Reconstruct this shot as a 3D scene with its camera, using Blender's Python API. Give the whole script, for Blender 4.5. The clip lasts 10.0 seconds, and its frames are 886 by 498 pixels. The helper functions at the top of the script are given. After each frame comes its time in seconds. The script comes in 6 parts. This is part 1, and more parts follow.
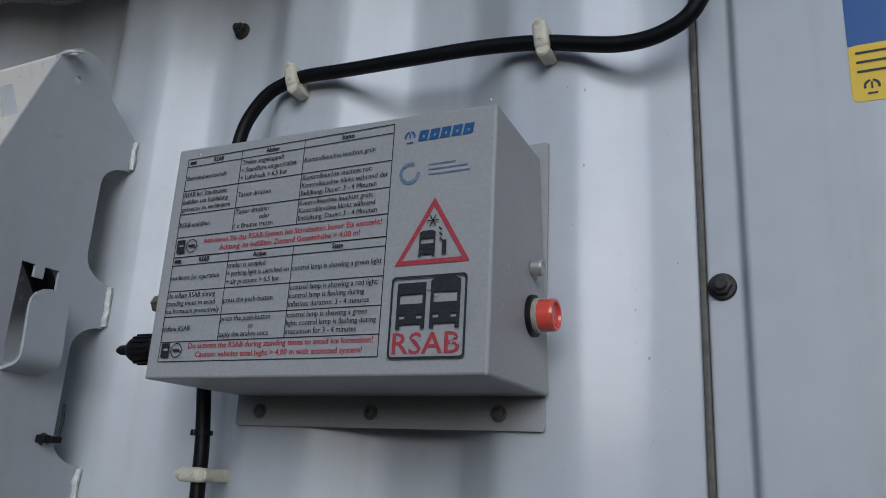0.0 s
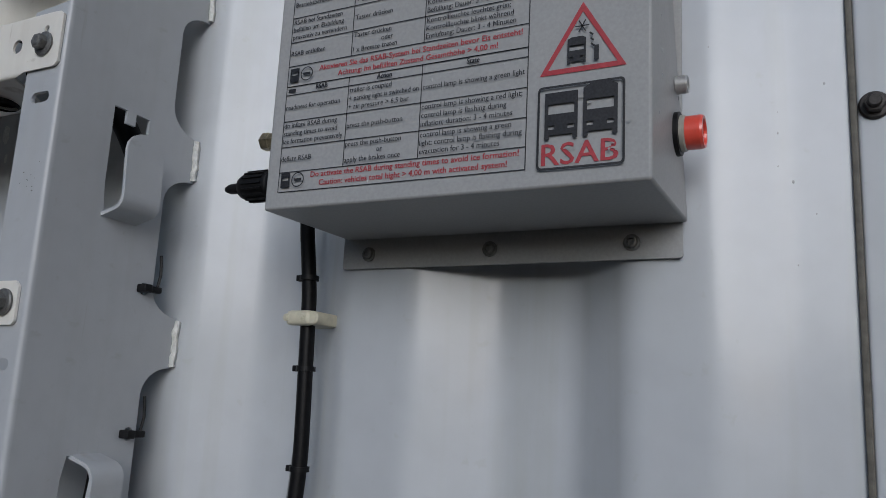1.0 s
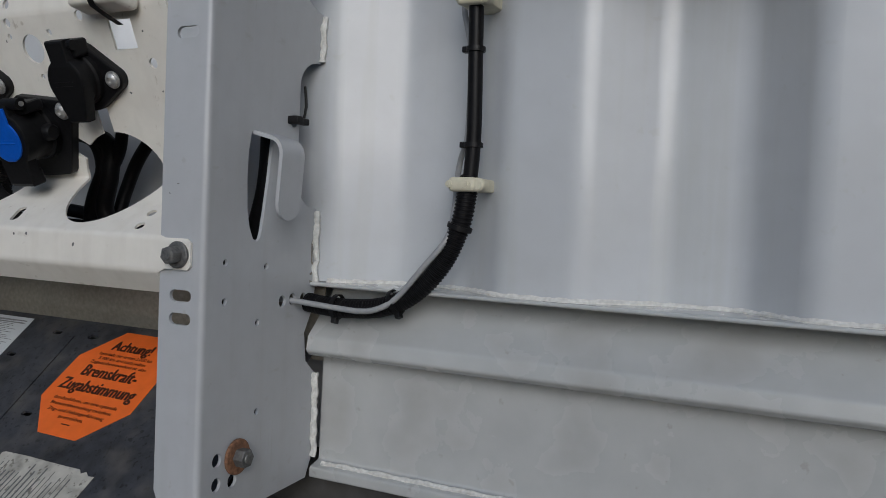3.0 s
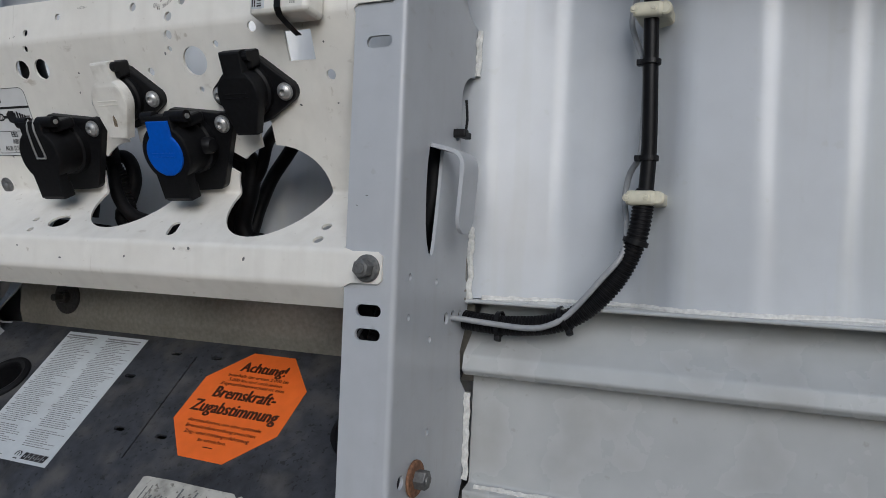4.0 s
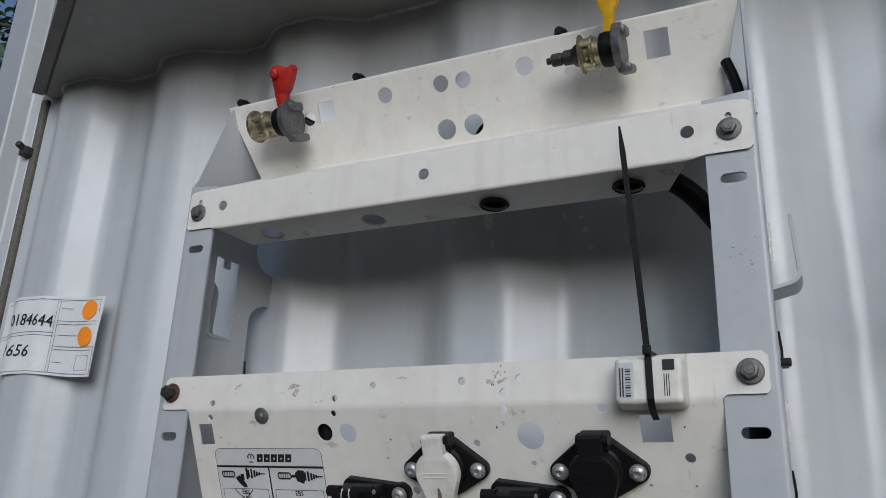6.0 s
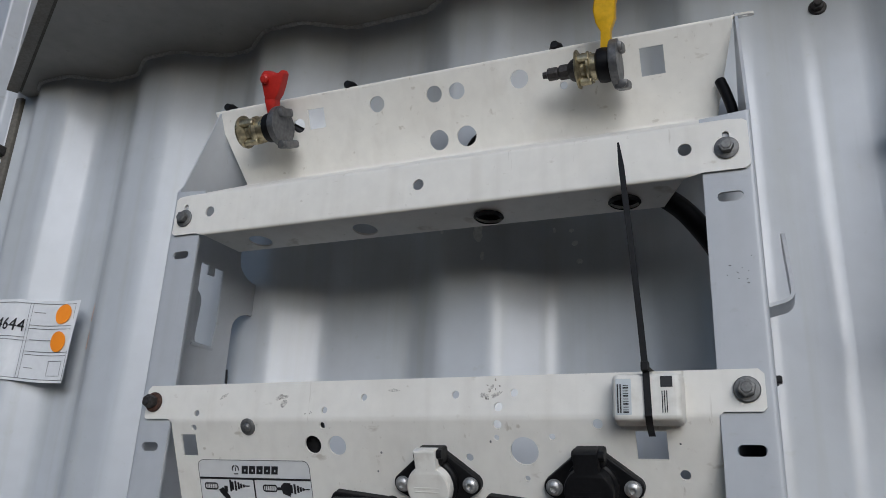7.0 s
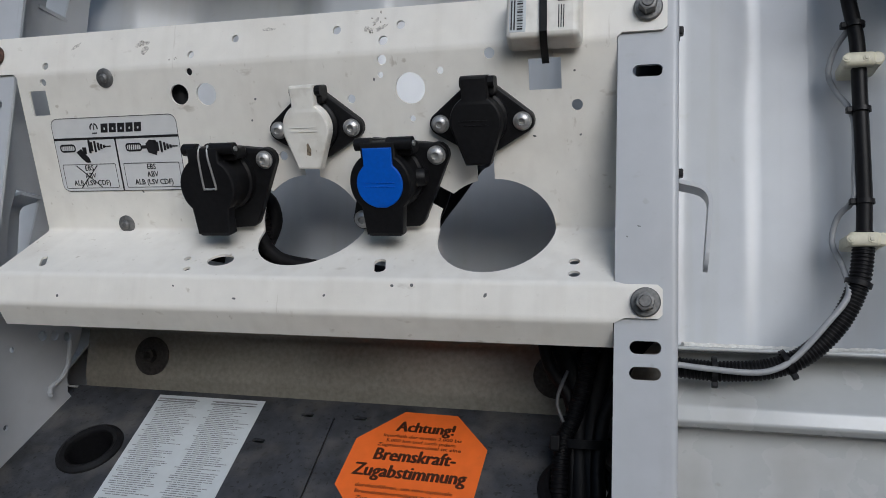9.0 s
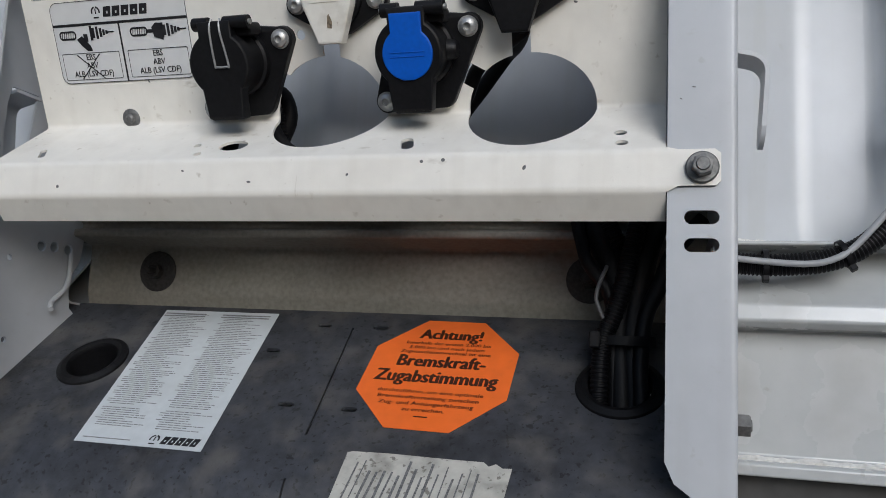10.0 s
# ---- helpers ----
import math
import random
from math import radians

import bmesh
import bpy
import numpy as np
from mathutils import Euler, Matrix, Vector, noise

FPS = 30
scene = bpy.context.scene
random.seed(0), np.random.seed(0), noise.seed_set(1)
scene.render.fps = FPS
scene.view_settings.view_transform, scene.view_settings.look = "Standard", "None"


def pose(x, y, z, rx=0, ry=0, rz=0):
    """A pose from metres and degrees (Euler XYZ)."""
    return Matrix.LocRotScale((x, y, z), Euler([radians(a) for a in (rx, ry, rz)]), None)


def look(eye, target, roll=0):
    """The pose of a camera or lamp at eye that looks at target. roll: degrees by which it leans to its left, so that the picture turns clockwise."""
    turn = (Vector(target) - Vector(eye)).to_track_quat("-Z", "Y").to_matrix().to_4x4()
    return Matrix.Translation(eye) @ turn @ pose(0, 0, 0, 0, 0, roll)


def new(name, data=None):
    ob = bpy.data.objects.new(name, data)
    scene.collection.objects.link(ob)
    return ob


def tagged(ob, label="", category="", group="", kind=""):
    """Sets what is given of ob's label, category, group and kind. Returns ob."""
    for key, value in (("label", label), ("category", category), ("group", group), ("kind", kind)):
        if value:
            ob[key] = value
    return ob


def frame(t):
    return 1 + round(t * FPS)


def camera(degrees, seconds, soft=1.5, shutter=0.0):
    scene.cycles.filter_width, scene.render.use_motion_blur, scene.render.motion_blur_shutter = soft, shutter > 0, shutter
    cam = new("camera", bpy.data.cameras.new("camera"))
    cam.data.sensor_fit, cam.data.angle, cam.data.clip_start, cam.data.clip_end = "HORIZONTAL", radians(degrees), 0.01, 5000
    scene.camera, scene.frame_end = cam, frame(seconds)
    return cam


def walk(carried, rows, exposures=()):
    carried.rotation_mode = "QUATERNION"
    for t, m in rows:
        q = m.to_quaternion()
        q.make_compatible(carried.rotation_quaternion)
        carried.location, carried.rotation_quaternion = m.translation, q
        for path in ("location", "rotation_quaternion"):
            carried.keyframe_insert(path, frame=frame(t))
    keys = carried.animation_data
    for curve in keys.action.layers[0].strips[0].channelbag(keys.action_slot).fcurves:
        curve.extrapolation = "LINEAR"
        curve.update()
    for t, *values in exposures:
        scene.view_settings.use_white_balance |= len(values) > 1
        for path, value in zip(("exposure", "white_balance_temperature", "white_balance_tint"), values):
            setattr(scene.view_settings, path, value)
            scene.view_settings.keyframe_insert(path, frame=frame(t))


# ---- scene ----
from mathutils import geometry

cam = camera(59.1, 10.0, soft=0.9)
PATH = [
    (0, (0.919, -0.516, 1.964), (0.041, 1.189, 2.53), 3.1),
    (0.5, (0.863, -0.511, 1.937), (-0.031, 1.199, 2.464), 3.0),
    (1, (0.795, -0.522, 1.874), (-0.116, 1.219, 2.246), 2.9),
    (1.5, (0.733, -0.536, 1.811), (-0.185, 1.232, 1.993), 2.6),
    (2, (0.696, -0.548, 1.747), (-0.219, 1.229, 1.808), 2.4),
    (2.2, (0.693, -0.548, 1.735), (-0.228, 1.227, 1.714), 2.2),
    (3.3, (0.558, -0.663, 1.691), (-0.282, 1.151, 1.619), 2.5),
    (3.5, (0.525, -0.675, 1.691), (-0.327, 1.133, 1.622), 2.2),
    (4, (0.404, -0.703, 1.669), (-0.424, 1.117, 1.677), 2.4),
    (4.5, (0.211, -0.704, 1.691), (-0.621, 1.106, 1.875), 2.3),
    (5, (0.128, -0.751, 1.739), (-0.706, 1.042, 2.036), 2.3),
    (5.3, (0.092, -0.796, 1.756), (-0.743, 0.941, 2.289), 2.5),
    (5.5, (0.078, -0.847, 1.783), (-0.745, 0.866, 2.408), 2.2),
    (5.7, (0.073, -0.88, 1.79), (-0.754, 0.828, 2.422), 2.2),
    (6.8, (0.028, -0.928, 1.801), (-0.765, 0.784, 2.466), 2.5),
    (7, (0.025, -0.919, 1.798), (-0.721, 0.816, 2.459), 2.6),
    (7.5, (-0.003, -0.88, 1.764), (-0.605, 0.933, 2.359), 2.1),
    (8, (-0.025, -0.86, 1.713), (-0.601, 1.002, 2.165), 2.2),
    (8.5, (-0.01, -0.838, 1.66), (-0.557, 1.064, 1.945), 2.3),
    (9, (0.016, -0.786, 1.597), (-0.526, 1.123, 1.847), 2.4),
    (9.5, (-0.009, -0.742, 1.548), (-0.564, 1.164, 1.789), 2.5),
    (10, (-0.034, -0.718, 1.49), (-0.573, 1.195, 1.713), 2.4),
]
walk(cam, [(t, look(eye, target, roll)) for t, eye, target, roll in PATH],
     exposures=[(0, -1.15, 5450, 10), (1, -1.1, 5720, 10), (2, -1.13, 6020, 10), (3.5, -0.97, 5840, 10), (4.5, -0.8, 5800, 10), (5.5, -0.9, 5780, 10), (7, -0.92, 5700, 10), (8.5, -0.82, 5710, 10), (9.5, -0.68, 5850, 10), (10, -0.56, 5870, 10)])

# ---- world, sun ----
world = bpy.data.worlds.new("world")
scene.world = world
world.use_nodes = True
wn = world.node_tree
sky = wn.nodes.new("ShaderNodeTexSky")
sky.sky_type = "NISHITA"
sky.sun_disc = False
sky.sun_elevation, sky.sun_rotation = radians(20), radians(152)
sky.air_density, sky.dust_density, sky.ozone_density = 1.0, 1.5, 1.0
wn.nodes["Background"].inputs["Strength"].default_value = 0.15
wn.links.new(sky.outputs["Color"], wn.nodes["Background"].inputs["Color"])
sun = new("sun", bpy.data.lights.new("sun", "SUN"))
sun.data.energy, sun.data.angle, sun.data.color = 3.0, radians(38), (1.0, 0.975, 0.945)
sun.matrix_world = look((2.02, -3.6, 3.1), (0, 0.2, 1.6))


# ---- materials ----
def material(name, color, rough=0.5, metal=0.0, grain=0.06, scale=60.0, dirt=0.0, dirt_color=(0.12, 0.1, 0.08), dirt_scale=5.0,
             bump=0.0, bump_scale=300.0, coat=0.0, spec=0.5, streak=0.0, dust=0.0, dust_color=(0.2, 0.19, 0.17), dust_scale=9.0, scuff=0.0, speck_from=0.68):
    """A painted, plastic or metal surface: base colour with fine grain and large soft stains, uneven gloss and fine relief."""
    m = bpy.data.materials.new(name)
    m.use_nodes = True
    t = m.node_tree
    b = t.nodes["Principled BSDF"]
    b.inputs["Metallic"].default_value = metal
    b.inputs["Coat Weight"].default_value = coat
    b.inputs["Coat Roughness"].default_value = 0.12
    geo = t.nodes.new("ShaderNodeNewGeometry").outputs["Position"]

    def noise_tex(s, detail=6.0, vec=None):
        n = t.nodes.new("ShaderNodeTexNoise")
        n.inputs["Scale"].default_value, n.inputs["Detail"].default_value = s, detail
        t.links.new(vec or geo, n.inputs["Vector"])
        return n.outputs["Fac"]

    def ramp(fac, a, b2, lo=0.0, hi=1.0):
        r = t.nodes.new("ShaderNodeMapRange")
        r.inputs["From Min"].default_value, r.inputs["From Max"].default_value = a, b2
        r.inputs["To Min"].default_value, r.inputs["To Max"].default_value = lo, hi
        t.links.new(fac, r.inputs["Value"])
        return r.outputs["Result"]

    def mix(fac, c1, c2, mode="MIX"):
        x = t.nodes.new("ShaderNodeMix")
        x.data_type, x.blend_type = "RGBA", mode
        ins = [i for i in x.inputs if i.enabled]
        for sock, val in zip(ins, (fac, c1, c2)):
            if isinstance(val, (int, float)):
                sock.default_value = val
            elif isinstance(val, tuple):
                sock.default_value = (*val, 1.0)
            else:
                t.links.new(val, sock)
        return [o for o in x.outputs if o.enabled][0]

    fine = noise_tex(scale)
    dark = tuple(c * (1 - grain * 2) for c in color)
    lite = tuple(min(1.0, c * (1 + grain)) for c in color)
    col = mix(ramp(fine, 0.3, 0.7), dark, lite)
    broad = noise_tex(dirt_scale, 8.0)
    if dirt > 0:
        col = mix(ramp(broad, 0.5, 0.75, 0.0, dirt), col, dirt_color)
        speck = noise_tex(scale * 2.2, 3.0)
        col = mix(ramp(speck, speck_from, speck_from + 0.06, 0.0, dirt), col, dirt_color)
    if streak > 0:
        mp = t.nodes.new("ShaderNodeMapping")
        mp.inputs["Scale"].default_value = (38.0, 38.0, 1.6)
        t.links.new(geo, mp.inputs["Vector"])
        col = mix(ramp(noise_tex(1.0, 5.0, mp.outputs["Vector"]), 0.52, 0.74, 0.0, streak), col, dirt_color)
    if dust > 0:
        col = mix(ramp(noise_tex(dust_scale, 9.0), 0.48, 0.72, 0.0, dust), col, dust_color)
    if scuff > 0:
        for stretch, s_lo in (((26.0, 26.0, 60.0), 0.67), ((70.0, 70.0, 70.0), 0.69), ((110.0, 110.0, 9.0), 0.69)):
            mp = t.nodes.new("ShaderNodeMapping")
            mp.inputs["Scale"].default_value = stretch
            t.links.new(geo, mp.inputs["Vector"])
            col = mix(ramp(noise_tex(1.0, 4.0, mp.outputs["Vector"]), s_lo, s_lo + 0.08, 0.0, scuff), col, dirt_color)
    b.inputs["Specular IOR Level"].default_value = spec
    t.links.new(col, b.inputs["Base Color"])
    t.links.new(ramp(broad, 0.3, 0.7, max(0.03, rough - 0.08), min(1.0, rough + 0.1)), b.inputs["Roughness"])
    if bump > 0:
        bm_node = t.nodes.new("ShaderNodeBump")
        bm_node.inputs["Strength"].default_value, bm_node.inputs["Distance"].default_value = bump, 0.001
        t.links.new(noise_tex(bump_scale, 4.0), bm_node.inputs["Height"])
        t.links.new(bm_node.outputs["Normal"], b.inputs["Normal"])
    return m


M_WALL = material("trailer_paint", (0.51, 0.535, 0.565), 0.37, grain=0.02, scale=25, dirt=0.14, dirt_color=(0.35, 0.36, 0.29), dirt_scale=3.0, bump=0.10, bump_scale=9.0, coat=0.32, streak=0.2)
M_FRAME = material("frame_paint", (0.455, 0.475, 0.50), 0.38, grain=0.02, scale=40, dirt=0.08, dirt_color=(0.3, 0.28, 0.25), bump=0.06, bump_scale=250, coat=0.12, streak=0.12, scuff=0.25)
M_RAIL = material("rail_paint", (0.45, 0.465, 0.465), 0.26, coat=0.5, grain=0.03, scale=30, dirt=0.38, dirt_color=(0.26, 0.24, 0.21), dirt_scale=11.0, bump=0.08, bump_scale=200)
M_CREAM = material("cream_powder_coat", (0.80, 0.778, 0.72), 0.42, grain=0.02, scale=45, dirt=0.14, dirt_color=(0.36, 0.31, 0.23), dirt_scale=8.0, bump=0.10, bump_scale=700, streak=0.12, scuff=0.5)
M_BEAM = material("dirty_beam_paint", (0.27, 0.252, 0.215), 0.55, grain=0.10, scale=160, dirt=0.45, dirt_color=(0.12, 0.105, 0.085), dirt_scale=6.0, bump=0.12, speck_from=0.70)
M_BOX = material("grey_box_paint", (0.375, 0.38, 0.38), 0.42, grain=0.04, scale=300, dirt=0.10, dirt_color=(0.2, 0.18, 0.14), spec=0.2, bump=0.05, bump_scale=900)
M_BLACK = material("black_plastic", (0.007, 0.007, 0.008), 0.48, grain=0.2, scale=200, dirt=0.05, dirt_color=(0.08, 0.08, 0.08), bump=0.15, bump_scale=900, spec=0.24)
M_RUBBER = material("black_cable_rubber", (0.005, 0.005, 0.006), 0.5, grain=0.2, scale=200, dirt=0.05, dirt_color=(0.07, 0.065, 0.06), bump=0.1, bump_scale=500, spec=0.2)
M_BLUE = material("blue_plastic", (0.005, 0.10, 0.55), 0.42, grain=0.05, scale=200, bump=0.1, bump_scale=900)
M_WHITE = material("white_plastic", (0.78, 0.76, 0.70), 0.45, grain=0.02, scale=120, dirt=0.45, dirt_color=(0.34, 0.29, 0.21), dirt_scale=34, bump=0.05)
M_CLIP = material("cream_clip_plastic", (0.62, 0.59, 0.46), 0.5, grain=0.04, scale=150, dirt=0.15, dirt_color=(0.25, 0.23, 0.18), bump=0.05)
M_STEEL = material("weathered_zinc_steel", (0.19, 0.19, 0.185), 0.55, metal=0.6, grain=0.15, scale=260, dirt=0.3, dirt_color=(0.10, 0.09, 0.08), dirt_scale=60, bump=0.2, bump_scale=500)
M_BRIGHT = material("bright_steel", (0.50, 0.50, 0.49), 0.38, metal=0.6, grain=0.08, scale=260, dirt=0.2, dirt_scale=60, bump=0.08, bump_scale=500)
M_DARKSTEEL = material("dark_oxidised_steel", (0.05, 0.045, 0.042), 0.55, metal=0.4, grain=0.2, scale=260, bump=0.2, bump_scale=500)
M_BRASS = material("yellow_zinc_casting", (0.46, 0.40, 0.26), 0.34, metal=0.8, grain=0.2, scale=150, dirt=0.65, dirt_color=(0.10, 0.09, 0.07), dirt_scale=50, bump=0.25, bump_scale=300)
M_ALU = material("grey_cast_aluminium", (0.17, 0.17, 0.172), 0.48, metal=0.6, grain=0.15, scale=150, dirt=0.6, dirt_color=(0.1, 0.1, 0.1), dirt_scale=50, bump=0.25, bump_scale=300)
M_RUST = material("rusty_washer_steel", (0.22, 0.11, 0.06), 0.8, grain=0.25, scale=220, dirt=0.4, dirt_color=(0.09, 0.05, 0.035), dirt_scale=80, bump=0.4)
M_OLDRUST = material("dark_rusty_steel", (0.085, 0.042, 0.028), 0.75, grain=0.3, scale=240, dirt=0.4, dirt_color=(0.03, 0.022, 0.018), dirt_scale=90, bump=0.3)
M_COVER = material("charcoal_cover_plastic", (0.046, 0.049, 0.057), 0.58, grain=0.15, scale=75, dirt=0.8, dirt_color=(0.010, 0.010, 0.011), dirt_scale=14, speck_from=0.60, bump=0.3, bump_scale=420, dust=0.6, dust_color=(0.13, 0.122, 0.11), dust_scale=19)
M_ORANGE = material("orange_sticker_film", (0.86, 0.16, 0.02), 0.5, grain=0.03, scale=60, dirt=0.1, dirt_color=(0.4, 0.12, 0.04), dirt_scale=20)
M_PAPER = material("printed_white_film", (0.57, 0.605, 0.62), 0.45, grain=0.03, scale=80, dirt=0.15, dirt_color=(0.35, 0.34, 0.3), dirt_scale=20)
M_OLDPAPER = material("weathered_white_film", (0.50, 0.49, 0.44), 0.7, grain=0.08, scale=60, dirt=0.8, dirt_color=(0.13, 0.12, 0.10), dirt_scale=28, bump=0.3, speck_from=0.6)
M_FILM = material("grey_sticker_film", (0.66, 0.665, 0.66), 0.4, grain=0.02, scale=60)
M_NOTE = material("paper_note", (0.74, 0.75, 0.76), 0.8, grain=0.02, scale=90, dirt=0.08, dirt_color=(0.5, 0.5, 0.48))
M_INK = material("black_ink", (0.014, 0.014, 0.016), 0.5, grain=0.1, scale=300)
M_FADED = material("faded_black_ink", (0.022, 0.022, 0.025), 0.5, grain=0.25, scale=500)
M_GREYINK = material("grey_ink", (0.16, 0.16, 0.16), 0.6, grain=0.3, scale=500)
M_REDINK = material("red_ink", (0.42, 0.05, 0.06), 0.45, grain=0.1, scale=300)
M_BLUEINK = material("blue_ink", (0.02, 0.10, 0.26), 0.45, grain=0.15, scale=300)
M_PALEBLUE = material("pale_blue_ink", (0.15, 0.23, 0.32), 0.45, grain=0.15, scale=300)
M_BROWNINK = material("dark_brown_ink", (0.06, 0.018, 0.008), 0.5, grain=0.15, scale=300)
M_NEON = material("orange_dot_film", (1.0, 0.30, 0.01), 0.6, grain=0.02, scale=60)
M_YELLOW = material("yellow_film", (0.80, 0.55, 0.02), 0.45, grain=0.02, scale=60)
M_DECALBLUE = material("blue_film", (0.02, 0.10, 0.32), 0.45, grain=0.03, scale=60)
M_REDGRIP = material("red_plastic", (0.48, 0.02, 0.012), 0.45, grain=0.06, scale=150, bump=0.08)
M_YELLOWGRIP = material("yellow_plastic", (0.78, 0.46, 0.01), 0.45, grain=0.06, scale=150, dirt=0.2, bump=0.08)
M_BUTTON = material("red_push_button", (0.72, 0.08, 0.05), 0.3, grain=0.04, scale=150, coat=0.4)
M_COLLAR = material("beige_button_collar", (0.36, 0.34, 0.29), 0.35, grain=0.06, scale=150, coat=0.2)
M_DULLWIRE = material("dull_grey_wire", (0.13, 0.13, 0.13), 0.5, grain=0.1, scale=150)
M_GREYWIRE = material("grey_wire_sheath", (0.30, 0.31, 0.32), 0.45, grain=0.05, scale=150)
M_WELD = material("painted_weld_bead", (0.70, 0.70, 0.67), 0.45, grain=0.1, scale=200, dirt=0.35, dirt_color=(0.22, 0.2, 0.17), dirt_scale=40, bump=0.5, bump_scale=250)
M_SEAL = material("grey_joint_sealant", (0.13, 0.12, 0.10), 0.7, grain=0.15, scale=120)
M_GROUND = material("yard_asphalt", (0.062, 0.045, 0.027), 0.9, grain=0.25, scale=40, dirt=0.4, dirt_color=(0.06, 0.053, 0.043), dirt_scale=1.2, bump=0.6, bump_scale=120)
M_UNDER = material("underbody_paint", (0.06, 0.06, 0.06), 0.7, grain=0.2, scale=30, dirt=0.4)
M_CANOPY = material("overhang_paint", (0.42, 0.41, 0.38), 0.5, grain=0.04, scale=30, dirt=0.3, dirt_color=(0.25, 0.23, 0.19), dirt_scale=5)
M_BARK = material("tree_bark", (0.09, 0.07, 0.05), 0.9, grain=0.3, scale=12, bump=0.8, bump_scale=40)
M_LEAF = material("tree_leaf", (0.05, 0.09, 0.03), 0.55, grain=0.4, scale=3)


# ---- mesh tools ----
def mesh_from(bm, name, mat, angle=35):
    bmesh.ops.recalc_face_normals(bm, faces=bm.faces)
    limit, slight = radians(angle), radians(1.5)
    for f in bm.faces:
        f.smooth = True
    areas = {f: f.calc_area() for f in bm.faces}
    for e in bm.edges:
        if len(e.link_faces) == 2:
            bend = e.calc_face_angle(0.0)
            a, b = sorted(areas[f] for f in e.link_faces)
            # flat faces keep flat shading right up to their rounded edges
            e.smooth = not (bend > limit or (bend > slight and b > 5 * a))
    me = bpy.data.meshes.new(name)
    bm.to_mesh(me)
    bm.free()
    me.materials.append(mat)
    return me


def thing(name, loc, label, category, group="", m=None):
    """An Empty that carries the parts of one thing; loc is its base."""
    ob = new(name)
    ob.empty_display_size = 0.02
    ob.matrix_basis = m if m is not None else Matrix.Translation(loc)
    return tagged(ob, label, category, group)


def part(name, bm, mat, parent, label="", local=False):
    """One mesh under a thing or a part. The bmesh is in the world's metres unless local."""
    base = Matrix.Identity(4)
    p = parent
    while p is not None:
        base = p.matrix_basis @ base
        p = p.parent
    if not local:
        bm.transform(base.inverted())
    ob = new(name, mesh_from(bm, name, mat))
    ob.parent = parent
    return tagged(ob, label)


def single(name, bm, mat, label="", category="", group="", kind="", angle=35):
    ob = new(name, mesh_from(bm, name, mat, angle))
    return tagged(ob, label, category, group, kind)


def inside(p, loop):
    x, y = p
    c = False
    n = len(loop)
    for i in range(n):
        x1, y1 = loop[i]
        x2, y2 = loop[i - 1]
        if (y1 > y) != (y2 > y) and x < (x2 - x1) * (y - y1) / (y2 - y1) + x1:
            c = not c
    return c


def circle(cx, cy, r, n=20, ry=None, turn=0.0):
    ry = ry or r
    c, s = math.cos(turn), math.sin(turn)
    out = []
    for i in range(n):
        a = 2 * math.pi * i / n
        x, y = r * math.cos(a), ry * math.sin(a)
        out.append((cx + x * c - y * s, cy + x * s + y * c))
    return out


def rect(x0, y0, x1, y1, r=0.0, n=4):
    if r <= 0:
        return [(x0, y0), (x1, y0), (x1, y1), (x0, y1)]
    out = []
    for cx, cy, a0 in ((x1 - r, y0 + r, -90), (x1 - r, y1 - r, 0), (x0 + r, y1 - r, 90), (x0 + r, y0 + r, 180)):
        for i in range(n + 1):
            a = radians(a0 + 90 * i / n)
            out.append((cx + r * math.cos(a), cy + r * math.sin(a)))
    return out


def slot(cx, cy, length, width, turn=0.0, n=6):
    pts = rect(-length / 2, -width / 2, length / 2, width / 2, width / 2 - 1e-5, n)
    c, s = math.cos(turn), math.sin(turn)
    return [(cx + x * c - y * s, cy + x * s + y * c) for x, y in pts]


def soft_path(profile, radius):
    """The bend positions of a folded profile, and a function from length along it to (p, q)."""
    P = [Vector(p) for p in profile]
    S = [0.0]
    for a, b in zip(P, P[1:]):
        S.append(S[-1] + (b - a).length)

    def at_sharp(s):
        for i in range(len(P) - 1):
            if s <= S[i + 1] or i == len(P) - 2:
                return P[i] + (P[i + 1] - P[i]) * ((s - S[i]) / (S[i + 1] - S[i]))

    def at(s):
        for i in range(1, len(P) - 1):
            d = s - S[i]
            if abs(d) < radius:
                a, c = at_sharp(S[i] - radius), at_sharp(S[i] + radius)
                k = (d + radius) / (2 * radius)
                return a * (1 - k) ** 2 + P[i] * 2 * k * (1 - k) + c * k ** 2
        return at_sharp(s)

    def normal(s):
        a, b = at(max(0, s - 1e-4)), at(min(S[-1], s + 1e-4))
        d = (b - a).normalized()
        return Vector((d.y, -d.x))
    return S, at, normal


